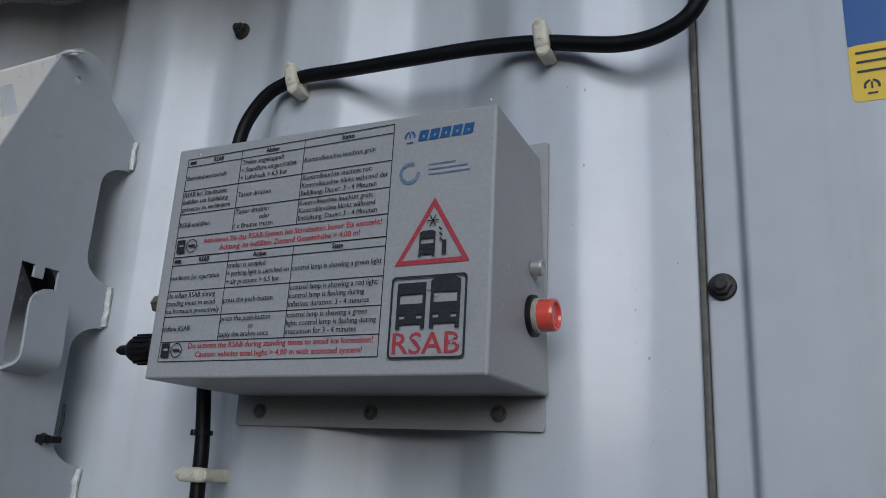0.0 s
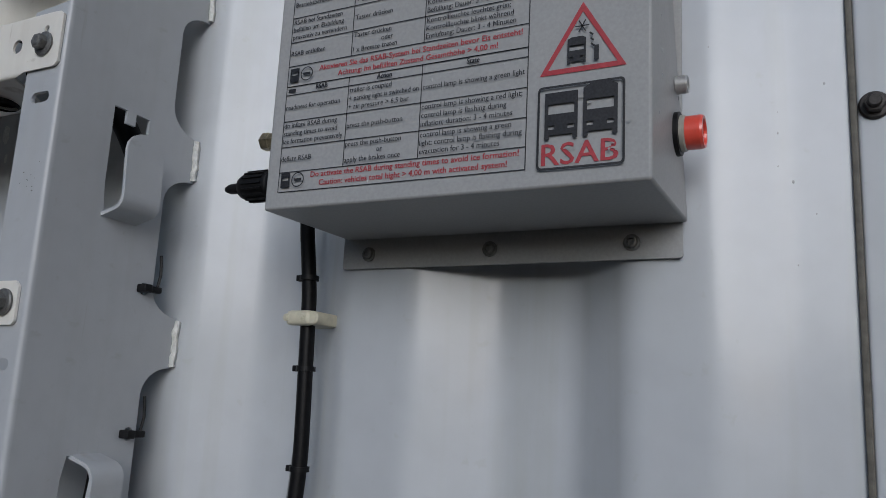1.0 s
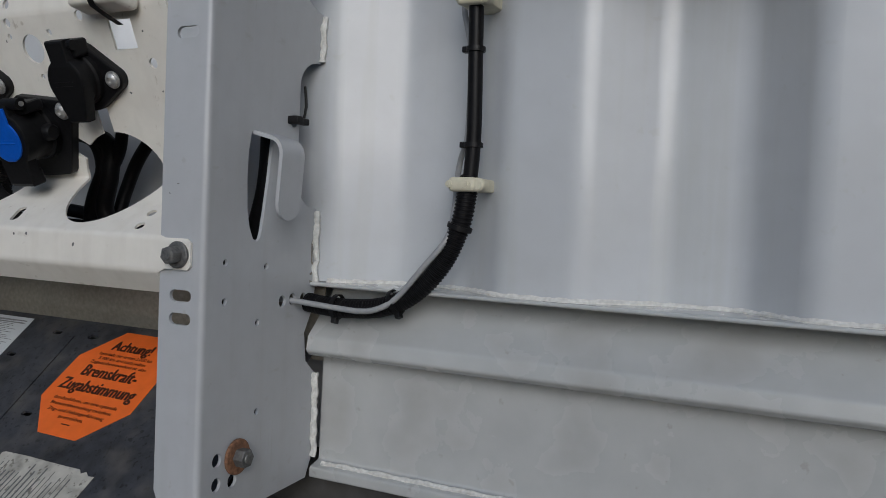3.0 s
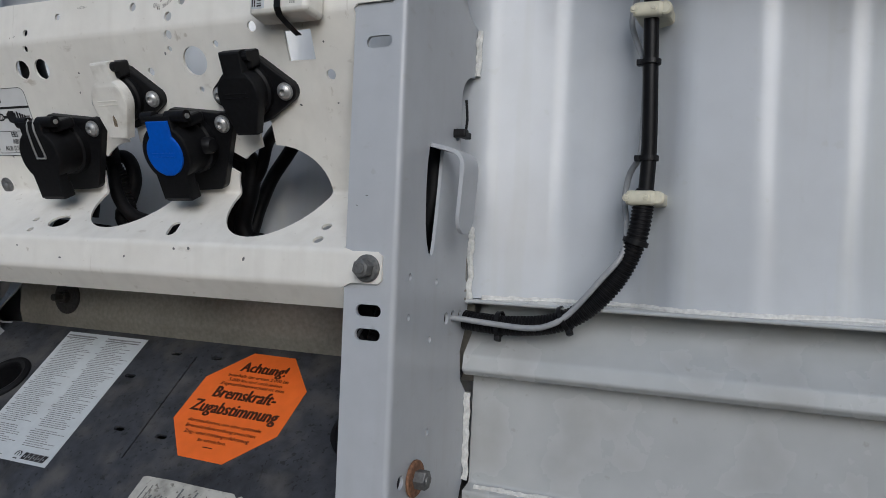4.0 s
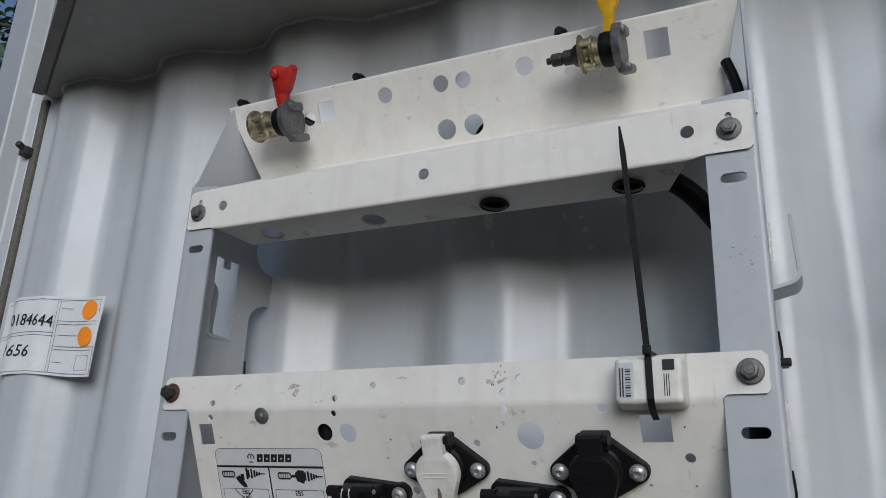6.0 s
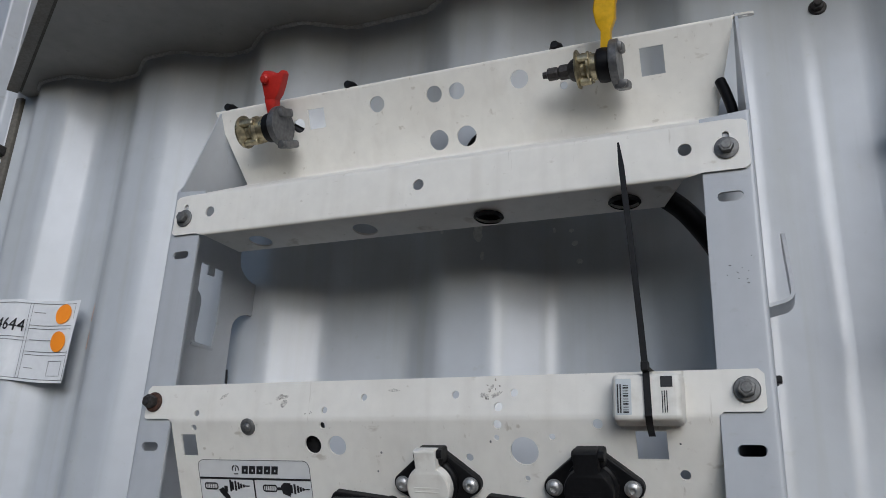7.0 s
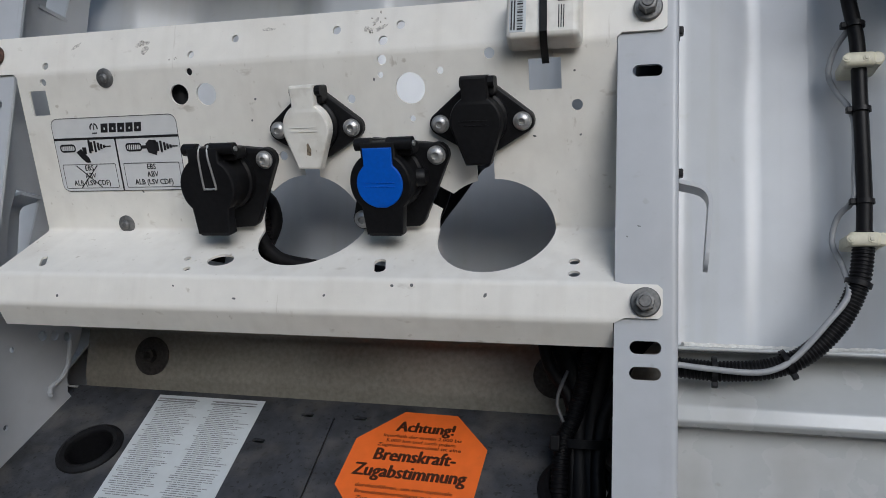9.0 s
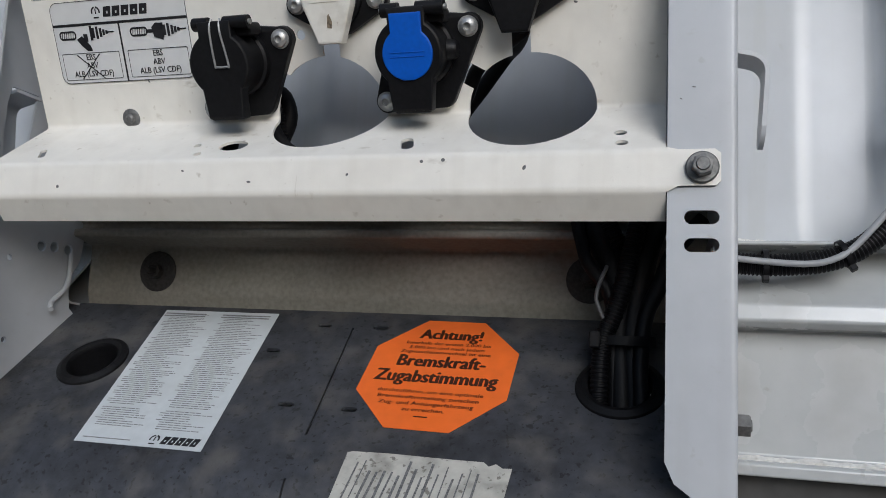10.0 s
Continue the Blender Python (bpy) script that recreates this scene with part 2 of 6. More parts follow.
def folded(outline, holes, profile, radius=0.004, thick=0.003, steps=4, to=None):
    """Sheet metal: a flat outline (u, s) with holes, folded along a profile (p, q) at its corners. to(u, p, q) gives the place."""
    S, at, normal = soft_path(profile, radius)
    to = to or (lambda u, p, q: (u, p, q))
    verts, edges = [], []
    for loop in [outline] + holes:
        n0 = len(verts)
        verts += [Vector(p) for p in loop]
        edges += [(n0 + i, n0 + (i + 1) % len(loop)) for i in range(len(loop))]
    us = [p[0] for p in outline]
    lo, hi = min(us) - 0.01, max(us) + 0.01
    for i in range(1, len(S) - 1):
        for k in range(-steps // 2, steps // 2 + 1):
            s = S[i] + radius * 2 * k / steps
            edges.append((len(verts), len(verts) + 1))
            verts += [Vector((lo, s)), Vector((hi, s))]
    vs, es, fs, *_ = geometry.delaunay_2d_cdt(verts, edges, [], 0, 1e-6)
    keep = []
    for f in fs:
        c = (vs[f[0]] + vs[f[1]] + vs[f[2]]) / 3
        if inside(c, outline) and not any(inside(c, h) for h in holes):
            keep.append(f)
    bm = bmesh.new()
    used = sorted({i for f in keep for i in f})
    front, back = {}, {}
    for i in used:
        u, s = vs[i]
        pq, nn = at(s), normal(s)
        front[i] = bm.verts.new(to(u, *pq))
        back[i] = bm.verts.new(to(u, *(pq - nn * thick)))
    count = {}
    for f in keep:
        bm.faces.new([front[i] for i in f])
        bm.faces.new([back[i] for i in reversed(f)])
        for a, b in ((f[0], f[1]), (f[1], f[2]), (f[2], f[0])):
            count.setdefault(frozenset((a, b)), []).append((a, b))
    for pair in count.values():
        if len(pair) == 1:
            a, b = pair[0]
            bm.faces.new((front[b], front[a], back[a], back[b]))
    return bm


def slab(loop, z0, z1, holes=(), m=None, bevel=0.0):
    """A flat outline with holes, from z0 up to z1; bevel rounds the upper rim."""
    bm = bmesh.new()
    loops = [list(loop)] + [list(h) for h in holes]
    flat = [Vector((*p, 0)) for lp in loops for p in lp]
    tris = geometry.tessellate_polygon([[Vector((*p, 0)) for p in lp] for lp in loops])
    levels = [(z0, 0.0), (z1, 0.0)]
    if bevel > 0 and not holes:
        levels = [(z0, 0.0), (z1 - bevel, 0.0), (z1 - bevel * 0.3, bevel * 0.3), (z1, bevel)]
    c = sum((Vector(p) for p in loop), Vector((0, 0))) / len(loop)
    rows = []
    for z, inset in levels:
        row = []
        for p in flat:
            d = Vector(p.xy) - c
            k = max(0.0, 1 - inset / max(d.length, 1e-6))
            row.append(bm.verts.new((c.x + d.x * k, c.y + d.y * k, z)))
        rows.append(row)
    for t3 in tris:
        bm.faces.new([rows[-1][i] for i in t3])
        bm.faces.new([rows[0][i] for i in reversed(t3)])
    n0 = 0
    for lp in loops:
        n = len(lp)
        for a, b in zip(rows, rows[1:]):
            for i in range(n):
                j = (i + 1) % n
                bm.faces.new((a[n0 + i], a[n0 + j], b[n0 + j], b[n0 + i]))
        n0 += n
    if m is not None:
        bm.transform(m)
    return bm


def turned(profile, n=24, m=None):
    """A turned body: profile of (radius, height), closed at the axis, about z."""
    bm = bmesh.new()
    rings = []
    for r, z in profile:
        if r < 1e-6:
            rings.append([bm.verts.new((0, 0, z))])
        else:
            rings.append([bm.verts.new((r * math.cos(2 * math.pi * i / n), r * math.sin(2 * math.pi * i / n), z)) for i in range(n)])
    for a, b in zip(rings, rings[1:]):
        for i in range(n):
            j = (i + 1) % n
            if len(a) == 1 and len(b) == 1:
                continue
            if len(a) == 1:
                bm.faces.new((a[0], b[i], b[j]))
            elif len(b) == 1:
                bm.faces.new((a[i], a[j], b[0]))
            else:
                bm.faces.new((a[i], a[j], b[j], b[i]))
    if m is not None:
        bm.transform(m)
    return bm


def block(x0, y0, z0, x1, y1, z1, bevel=0.002, m=None, seg=2):
    bm = bmesh.new()
    bmesh.ops.create_cube(bm, size=1.0)
    for v in bm.verts:
        v.co = ((x0 + x1) / 2 + v.co.x * (x1 - x0), (y0 + y1) / 2 + v.co.y * (y1 - y0), (z0 + z1) / 2 + v.co.z * (z1 - z0))
    if bevel > 0:
        bmesh.ops.bevel(bm, geom=bm.edges[:], offset=bevel, segments=seg, profile=0.5, affect="EDGES")
    if m is not None:
        bm.transform(m)
    return bm


def join(*bms):
    out = bmesh.new()
    for b in bms:
        me = bpy.data.meshes.new("tmp")
        b.to_mesh(me)
        b.free()
        out.from_mesh(me)
        bpy.data.meshes.remove(me)
    return out


def smooth_line(pts, step=0.01):
    """Points along a smooth line through pts."""
    P = [Vector(p) for p in pts]
    P = [P[0] * 2 - P[1]] + P + [P[-1] * 2 - P[-2]]
    out = []
    for i in range(1, len(P) - 2):
        n = max(2, int((P[i + 1] - P[i]).length / step))
        for k in range(n):
            t = k / n
            a, b, c, d = P[i - 1], P[i], P[i + 1], P[i + 2]
            out.append(0.5 * (2 * b + (c - a) * t + (2 * a - 5 * b + 4 * c - d) * t * t + (3 * b - a - 3 * c + d) * t ** 3))
    out.append(P[-2])
    return out


def tube(pts, r, n=12, step=0.01, ridges=0.0, pitch=0.0042):
    """A round cable along pts; ridges gives the depth of a corrugated conduit's rings."""
    line = smooth_line(pts, pitch / 4 if ridges else step)
    bm = bmesh.new()
    ref = None
    rings = []
    for i, p in enumerate(line):
        d = (line[min(i + 1, len(line) - 1)] - line[max(i - 1, 0)]).normalized()
        if ref is None:
            ref = d.orthogonal().normalized()
        ref = (ref - d * ref.dot(d)).normalized()
        side = d.cross(ref)
        rr = r - (ridges if ridges and (i % 4) in (0, 1) else 0.0)
        rings.append([bm.verts.new(p + (ref * math.cos(2 * math.pi * k / n) + side * math.sin(2 * math.pi * k / n)) * rr) for k in range(n)])
    for a, b in zip(rings, rings[1:]):
        for k in range(n):
            bm.faces.new((a[k], a[(k + 1) % n], b[(k + 1) % n], b[k]))
    bm.faces.new(rings[0][::-1])
    bm.faces.new(rings[-1])
    return bm


def axes(origin, right, up):
    """A frame whose x is right, y is up and z comes out of the face."""
    x = Vector(right).normalized()
    z = x.cross(Vector(up)).normalized()
    y = z.cross(x)
    m = Matrix((x, y, z)).transposed().to_4x4()
    m.translation = origin
    return m


def letters(text, height, width=None, bold=0.0, shear=0.0, align="LEFT", stretch=1.0):
    """Flat letters in the xy plane, of that capital height, squeezed to width where one is given."""
    cu = bpy.data.curves.new("letters", "FONT")
    cu.body, cu.size, cu.shear, cu.offset, cu.resolution_u = text, 1.0, shear, bold, 2
    cu.align_x = "LEFT"
    ob = bpy.data.objects.new("letters", cu)
    me = bpy.data.meshes.new_from_object(ob)
    bm = bmesh.new()
    bm.from_mesh(me)
    bpy.data.objects.remove(ob)
    bpy.data.meshes.remove(me)
    bpy.data.curves.remove(cu)
    k = height / 0.69
    xs = [v.co.x for v in bm.verts] or [0, 1]
    x0, x1 = min(xs), max(xs)
    kx = width / (x1 - x0) if width else k * stretch
    w = (x1 - x0) * kx
    off = {"LEFT": 0, "CENTER": -w / 2, "RIGHT": -w}[align]
    for v in bm.verts:
        v.co = ((v.co.x - x0) * kx + off, v.co.y * k, 0)
    return bm


class Print:
    """Collects flat shapes for one ink on a face."""

    def __init__(self, m, lift=0.0006):
        self.m, self.lift, self.bms = m, lift, []

    def add(self, bm, x=0.0, y=0.0, turn=0.0):
        bm.transform(self.m @ Matrix.Translation((x, y, self.lift)) @ Matrix.Rotation(turn, 4, "Z"))
        self.bms.append(bm)
        return self

    def text(self, s, x, y, h, **k):
        turn, heavy = k.pop("turn", 0.0), k.pop("heavy", 0.0)
        for dx, dy in ((0, 0), (1, 0), (-1, 0), (0, 0.7)) if heavy else ((0, 0),):
            self.lift += 0.00001
            self.add(letters(s, h, **k), x + dx * heavy, y + dy * heavy, turn)
        return self

    def shape(self, loop, holes=()):
        bm = bmesh.new()
        loops = [list(loop)] + [list(h) for h in holes]
        vs = [bm.verts.new((*p, 0)) for lp in loops for p in lp]
        for t3 in geometry.tessellate_polygon([[Vector((*p, 0)) for p in lp] for lp in loops]):
            bm.faces.new([vs[i] for i in t3])
        return self.add(bm)

    def bar(self, x0, y0, x1, y1):
        return self.shape(rect(x0, y0, x1, y1))

    def line(self, x0, y0, x1, y1, w):
        d = Vector((x1 - x0, y1 - y0)).normalized()
        n = Vector((-d.y, d.x)) * w / 2
        return self.shape([(x0 + n.x, y0 + n.y), (x0 - n.x, y0 - n.y), (x1 - n.x, y1 - n.y), (x1 + n.x, y1 + n.y)])

    def bars(self, x0, y, x1, rows, pitch, h, rng, ragged=0.4):
        for i in range(rows):
            self.bar(x0 + rng.uniform(0, 0.02) * (x1 - x0), y - i * pitch, x1 - rng.uniform(0, ragged) * (x1 - x0), y - i * pitch + h)
        return self

    def done(self, name, mat, parent, label=""):
        return part(name, join(*self.bms), mat, parent, label)


def hex_head(af, h, m=None):
    bm = slab(circle(0, 0, af / math.sqrt(3), 6), 0, h, bevel=0.0012)
    if m is not None:
        bm.transform(m)
    return bm


def flange_bolt(parent, m, washer=0.0145, af=0.017, mat=None, washer_mat=None, name="bolt"):
    """A hexagon bolt on a washer; z of m comes out of the face."""
    mat = mat or M_STEEL
    body = join(hex_head(af, 0.0135, Matrix.Translation((0, 0, 0.003))),
                turned([(0, 0.018), (0.0055, 0.018), (0.0062, 0.0165), (0.0062, 0.0)], 12))
    body.transform(m)
    bolt = part(name, body, mat, parent)
    w = turned([(0, 0), (washer, 0), (washer, 0.0022), (washer - 0.0012, 0.0034), (0.006, 0.0038), (0, 0.0038)], 28)
    w.transform(m)
    part("washer", w, washer_mat or mat, bolt)
    return bolt


def socket_screw(parent, m, r=0.0085, mat=None):
    """A button-head screw with a hexagon recess, on its washer."""
    s = turned([(r * 1.2, 0), (r * 1.2, 0.0015), (r, 0.0016), (r * 0.96, 0.004), (r * 0.7, 0.0062), (r * 0.45, 0.0068), (r * 0.42, 0.0035), (0, 0.0035)], 20)
    s.transform(m)
    return part("screw", s, mat or M_BRIGHT, parent)


# ---- large structure ----
def up_out(u, p, q):
    """Folded sheets that stand: u is height, (p, q) is the plan."""
    return (p, q, u)


ground = bmesh.new()
bmesh.ops.create_grid(ground, x_segments=8, y_segments=8, size=400)
single("ground", ground, M_GROUND, "dark worn asphalt of a lorry yard", "ground", kind="structure")

CREST, VALLEY = 0.225, 0.276
WALL_BOTTOM, WALL_TOP = 1.612, 2.768
# each rib: crest from a to b, valley from c to d
RIBS = [(-1.546, -1.452, -1.372, -1.288), (-1.221, -1.137, -1.035, -0.968), (-0.900, -0.806, -0.716, -0.543),
        (-0.468, -0.375, -0.288, -0.125), (-0.055, 0.036, 0.122, 0.211), (0.277, 0.37, 0.455, 0.543)]
wall_profile = [(-1.645, VALLEY - 0.010), (-1.606, VALLEY - 0.006)]
for a, b, c, d in RIBS:
    wall_profile += [(a, CREST), (b, CREST), (c, VALLEY), (d, VALLEY)]
wall_profile += [(0.609, CREST), (0.69, CREST + 0.002), (0.75, CREST + 0.026), (0.806, CREST + 0.034)]
S_WALL = soft_path(wall_profile, 0.016)[0]
wall = folded(rect(WALL_BOTTOM, 0, WALL_TOP, S_WALL[-1]), [], wall_profile, 0.016, 0.002, 8, up_out)
single("wall_front", wall, M_WALL, "light grey painted corrugated steel front wall of a trailer", "wall", kind="structure")

# joint and corner post on either side
single("trim_joint", block(0.8055, 0.254, 1.37, 0.8115, 0.272, 3.4, 0.0012), M_SEAL, "dark sealant joint beside the corner post", "joint", kind="structure")
post_profile = [(0.8115, 0.30), (0.8115, 0.260), (0.845, 0.260), (0.851, 0.250), (1.14, 0.250), (1.20, 0.30), (1.20, 0.60)]
single("corner_post_1", folded(rect(1.37, 0, 3.4, soft_path(post_profile, 0.004)[0][-1]), [], post_profile, 0.004, 0.004, 6, up_out), M_WALL,
       "light grey painted steel corner post of the trailer", "corner post", kind="structure")
post_left = [(-1.863, 0.60), (-1.863, 0.250), (-1.718, 0.212), (-1.702, 0.255), (-1.670, 0.258), (-1.669, 0.30)]
single("corner_post_2", folded(rect(1.37, 0, 3.4, soft_path(post_left, 0.006)[0][-1]), [], post_left, 0.006, 0.004, 6, up_out), M_FRAME,
       "light grey painted steel corner post of the trailer", "corner post", kind="structure")
single("trim_corner", block(-1.668, 0.256, 1.37, -1.647, 0.30, 2.76, 0.003), M_SEAL, "dark sealant strip along the corner of the wall", "trim", kind="structure")
clasp = join(block(-1.684, 0.236, 2.598, -1.656, 0.264, 2.622, 0.004),
             turned([(0, 0.0), (0.009, 0), (0.009, 0.016), (0.005, 0.020), (0, 0.020)], 10, axes((-1.674, 0.24, 2.618), (1, 0, 0), (0, 0.4, 1))))
single("corner_clasp", clasp, M_DARKSTEEL, "black steel clasp on the dark corner strip", "clasp")

# overhang above the ribbed wall, with the weld that follows the ribs
plan = [(-1.640, 0.40), (-1.640, 0.212), (-1.13, -0.11), (0.33, -0.11), (0.80, 0.18), (0.80, 0.40)]
single("ceiling_overhang", slab(plan, WALL_TOP - 0.005, 3.1), M_CANOPY, "beige-grey underside of the overhang above the wall", "overhang", kind="structure")
rim_dir = Vector((0.51, -0.322)).normalized()
rim_side = Vector((-rim_dir.y, rim_dir.x))


def rim_strip(a, b, low):
    """A strip under the slanting edge of the overhang, from a to b inwards of it."""
    p, q = Vector((-1.640, 0.212)), Vector((-1.13, -0.11))
    return slab([tuple(p + rim_side * a), tuple(q + rim_side * a), tuple(q + rim_side * b), tuple(p + rim_side * b)], WALL_TOP - low, WALL_TOP - 0.006)


rim = join(rim_strip(-0.004, 0.022, 0.016), block(-1.13, -0.114, WALL_TOP - 0.016, 0.33, -0.092, WALL_TOP - 0.006, 0.002))
single("trim_gap", rim_strip(0.023, 0.029, 0.009), M_SEAL, "dark gap beside the rim of the overhang", "joint", kind="structure")
single("trim_overhang", rim, M_BEAM, "dirty beige rim of the overhang", "trim", kind="structure")
S_, wall_at, wall_n = soft_path(wall_profile, 0.016)


def wall_y(x):
    lo, hi = 0.0, S_[-1]
    for _ in range(40):
        mid = (lo + hi) / 2
        if wall_at(mid).x < x:
            lo = mid
        else:
            hi = mid
    return wall_at(lo).y


def bead(path, r, rng):
    """A lumpy weld bead along path."""
    line = smooth_line(path, 0.006)
    bm = bmesh.new()
    rings = []
    for i, p in enumerate(line):
        d = (line[min(i + 1, len(line) - 1)] - line[max(i - 1, 0)]).normalized()
        a = d.orthogonal().normalized()
        b = d.cross(a)
        rr = r * rng.uniform(0.75, 1.2)
        rings.append([bm.verts.new(p + (a * math.cos(k * math.pi / 3) + b * math.sin(k * math.pi / 3)) * rr) for k in range(6)])
    for u, v in zip(rings, rings[1:]):
        for k in range(6):
            bm.faces.new((u[k], u[(k + 1) % 6], v[(k + 1) % 6], v[k]))
    bm.faces.new(rings[0][::-1])
    bm.faces.new(rings[-1])
    return bm


rng = random.Random(4)
steps = [i * 0.02 for i in range(-80, 41)]
single("weld_top", bead([(x, wall_y(x) - 0.003, WALL_TOP - 0.004) for x in steps if -1.59 < x < 0.79], 0.006, rng), M_WELD, "painted weld bead along the top of the ribs", "weld", kind="structure")
single("weld_bottom", bead([(x, wall_y(x) - 0.006, 1.612) for x in steps if 0.03 < x < 0.80], 0.0042, rng), M_WELD, "uneven painted weld bead along the foot of the ribs", "weld", kind="structure")

# bottom rail: sloping ledge, rounded nose, recessed apron
rail_profile = [(0.30, 1.612), (0.207, 1.611), (0.207, 1.606), (0.264, 1.605), (0.264, 1.598), (0.258, 1.590), (0.208, 1.541), (0.205, 1.522), (0.214, 1.515), (0.246, 1.512), (0.243, 1.372), (0.222, 1.366), (0.222, 1.352), (0.30, 1.352)]
for nm, x0, x1 in (("bottom_rail_1", 0.024, 1.2), ("bottom_rail_2", -1.70, -0.845)):
    S_r = soft_path(rail_profile, 0.003)[0]
    single(nm, folded(rect(x0, 0, x1, S_r[-1]), [], rail_profile, 0.003, 0.003, 6), M_RAIL,
           "light grey painted bottom rail with a dusty ledge", "rail", kind="structure")
single("seam_weld", bead([(0.036 + 0.03 * i, 0.233, 1.369 + 0.001 * (i % 2)) for i in range(38)], 0.004, rng), M_WELD, "painted weld along the foot of the rail", "weld", kind="structure")
# cross beam between the uprights, behind the dark cover
beam_profile = [(0.30, 1.665), (0.214, 1.665), (0.214, 1.634), (0.222, 1.631), (0.222, 1.624), (0.206, 1.621), (0.206, 1.611), (0.249, 1.602), (0.248, 1.535), (0.26, 1.50)]
S_b = soft_path(beam_profile, 0.004)[0]
beam = tagged(new("cross_beam", mesh_from(folded(rect(-0.845, 0, 0.02, S_b[-1]), [], beam_profile, 0.004, 0.003, 4), "cross_beam", M_BEAM)),
              "dirty beige painted cross beam behind the dark cover", "beam", kind="structure")
OUT = lambda x, y, z: axes((x, y, z), (1, 0, 0), (0, 0, 1))
single("trailer_underside", block(-1.88, 0.26, 1.30, 1.18, 13.0, 1.36, 0.0), M_UNDER, "dark underside of the trailer", "underbody", kind="structure")
single("wall_body", block(-1.89, 0.32, 1.36, 1.19, 13.0, 3.985, 0.0), M_WALL, "body of the trailer behind its front wall", "body", kind="structure")
single("wall_upper", block(-1.89, 0.28, 2.78, 1.19, 0.318, 3.99, 0.0), M_WALL, "light grey front wall above the overhang", "wall", kind="structure")

# ---- uprights ----
S_SIDE = 0.061


def upright_holes():
    hs = []
    for z in (2.182, 1.885, 1.605, 1.580):
        hs.append([(z + b, 0.030 + a) for a, b in slot(0, 0, 0.030, 0.0125)])
    k = S_SIDE
    hs += [circle(1.641, k + 0.036, 0.0042, 12), circle(1.634, k + 0.112, 0.0042, 12), circle(1.598, k + 0.036, 0.0042, 12),
           circle(1.569, k + 0.098, 0.0042, 12), circle(1.463, k + 0.102, 0.0042, 12), circle(1.590, k + 0.148, 0.0075, 16), circle(1.591, k + 0.170, 0.0075, 16), circle(1.590, k + 0.195, 0.0075, 16),
           circle(1.423, k + 0.032, 0.008, 14), circle(1.396, k + 0.032, 0.008, 14), circle(1.393, k + 0.060, 0.008, 14),
           circle(1.987, k + 0.158, 0.008, 12), circle(1.812, k + 0.160, 0.008, 12), circle(2.46, k + 0.105, 0.006, 12)]
    # windows left by the bent-out hooks
    hs.append([(2.062, k + 0.082), (2.10, k + 0.078), (2.198, k + 0.078), (2.198, k + 0.098), (2.182, k + 0.098), (2.182, k + 0.112),
               (2.198, k + 0.112), (2.198, k + 0.134), (2.10, k + 0.134), (2.062, k + 0.128)])
    hs.append([(1.664, k + 0.092), (1.667, k + 0.084), (1.680, k + 0.077), (1.70, k + 0.072), (1.735, k + 0.070), (1.765, k + 0.071), (1.790, k + 0.076), (1.790, k + 0.118), (1.74, k + 0.112), (1.70, k + 0.105), (1.675, k + 0.100), (1.667, k + 0.097)])
    return hs


def scallop(z0, z1, deep, out, n=6):
    """A rounded bite out of the rear edge, from z0 down to z1."""
    pts = []
    r = min(0.035, (z0 - z1) / 2)
    for i in range(n + 1):
        a = math.pi / 2 * i / n
        pts.append((z0 - r * (1 - math.cos(a)), out - (out - deep) * math.sin(a)))
    for i in range(n + 1):
        a = math.pi / 2 * i / n
        pts.append((z1 + r * (1 - math.sin(a)), deep + (out - deep) * (1 - math.cos(a))))
    return pts


def upright_outline():
    k = S_SIDE
    pts = [(1.362, 0.022), (1.355, 0.040), (1.352, k), (1.352, k + 0.215), (1.370, k + 0.224)]
    rear = scallop(2.37, 2.198, k + 0.172, k + 0.222) + scallop(2.139, 1.956, k + 0.172, k + 0.222) + scallop(1.893, 1.705, k + 0.172, k + 0.218)
    low = [(1.374, k + 0.227), (1.49, k + 0.227), (1.508, k + 0.206), (1.545, k + 0.200), (1.575, k + 0.218), (1.60, k + 0.222)]
    pts += low + rear[::-1] + [(2.416, k + 0.222)]
    pts += [(2.435, k + 0.195), (2.46, k + 0.165), (2.49, k + 0.148), (2.508, k + 0.128), (2.508, k + 0.10), (2.49, k + 0.075), (2.31, k + 0.012), (2.295, k + 0.001), (2.29, 0.0)]
    pts += [(1.39, 0.0), (1.372, 0.008)]
    out = []
    for p in pts:
        if not out or (Vector(p) - Vector(out[-1])).length > 1e-4:
            out.append(p)
    return out


def hook(parent, x, sgn, z_root, z_tip, y0, y1, name="hook"):
    """A strip bent out of the side plate, rounded at its tip."""
    d = 1 if z_tip > z_root else -1
    prof = [(x - 0.006 * sgn, z_root - 0.006 * d), (x + 0.038 * sgn, z_root + 0.005 * d), (x + 0.032 * sgn, z_tip)]
    S = soft_path(prof, 0.016)[0]
    L = S[-1]
    w = y1 - y0
    out = [(y0, 0), (y1, 0), (y1, L - w * 0.45)]
    for i in range(1, 8):
        a = math.pi * i / 8
        out.append(((y0 + y1) / 2 + w / 2 * math.cos(a), L - w * 0.45 + w * 0.45 * math.sin(a)))
    out.append((y0, L - w * 0.45))
    bm = folded(out, [], prof, 0.016, 0.0045, 8, lambda u, p, q: (p, u, q))
    return part(name, bm, M_FRAME, parent)


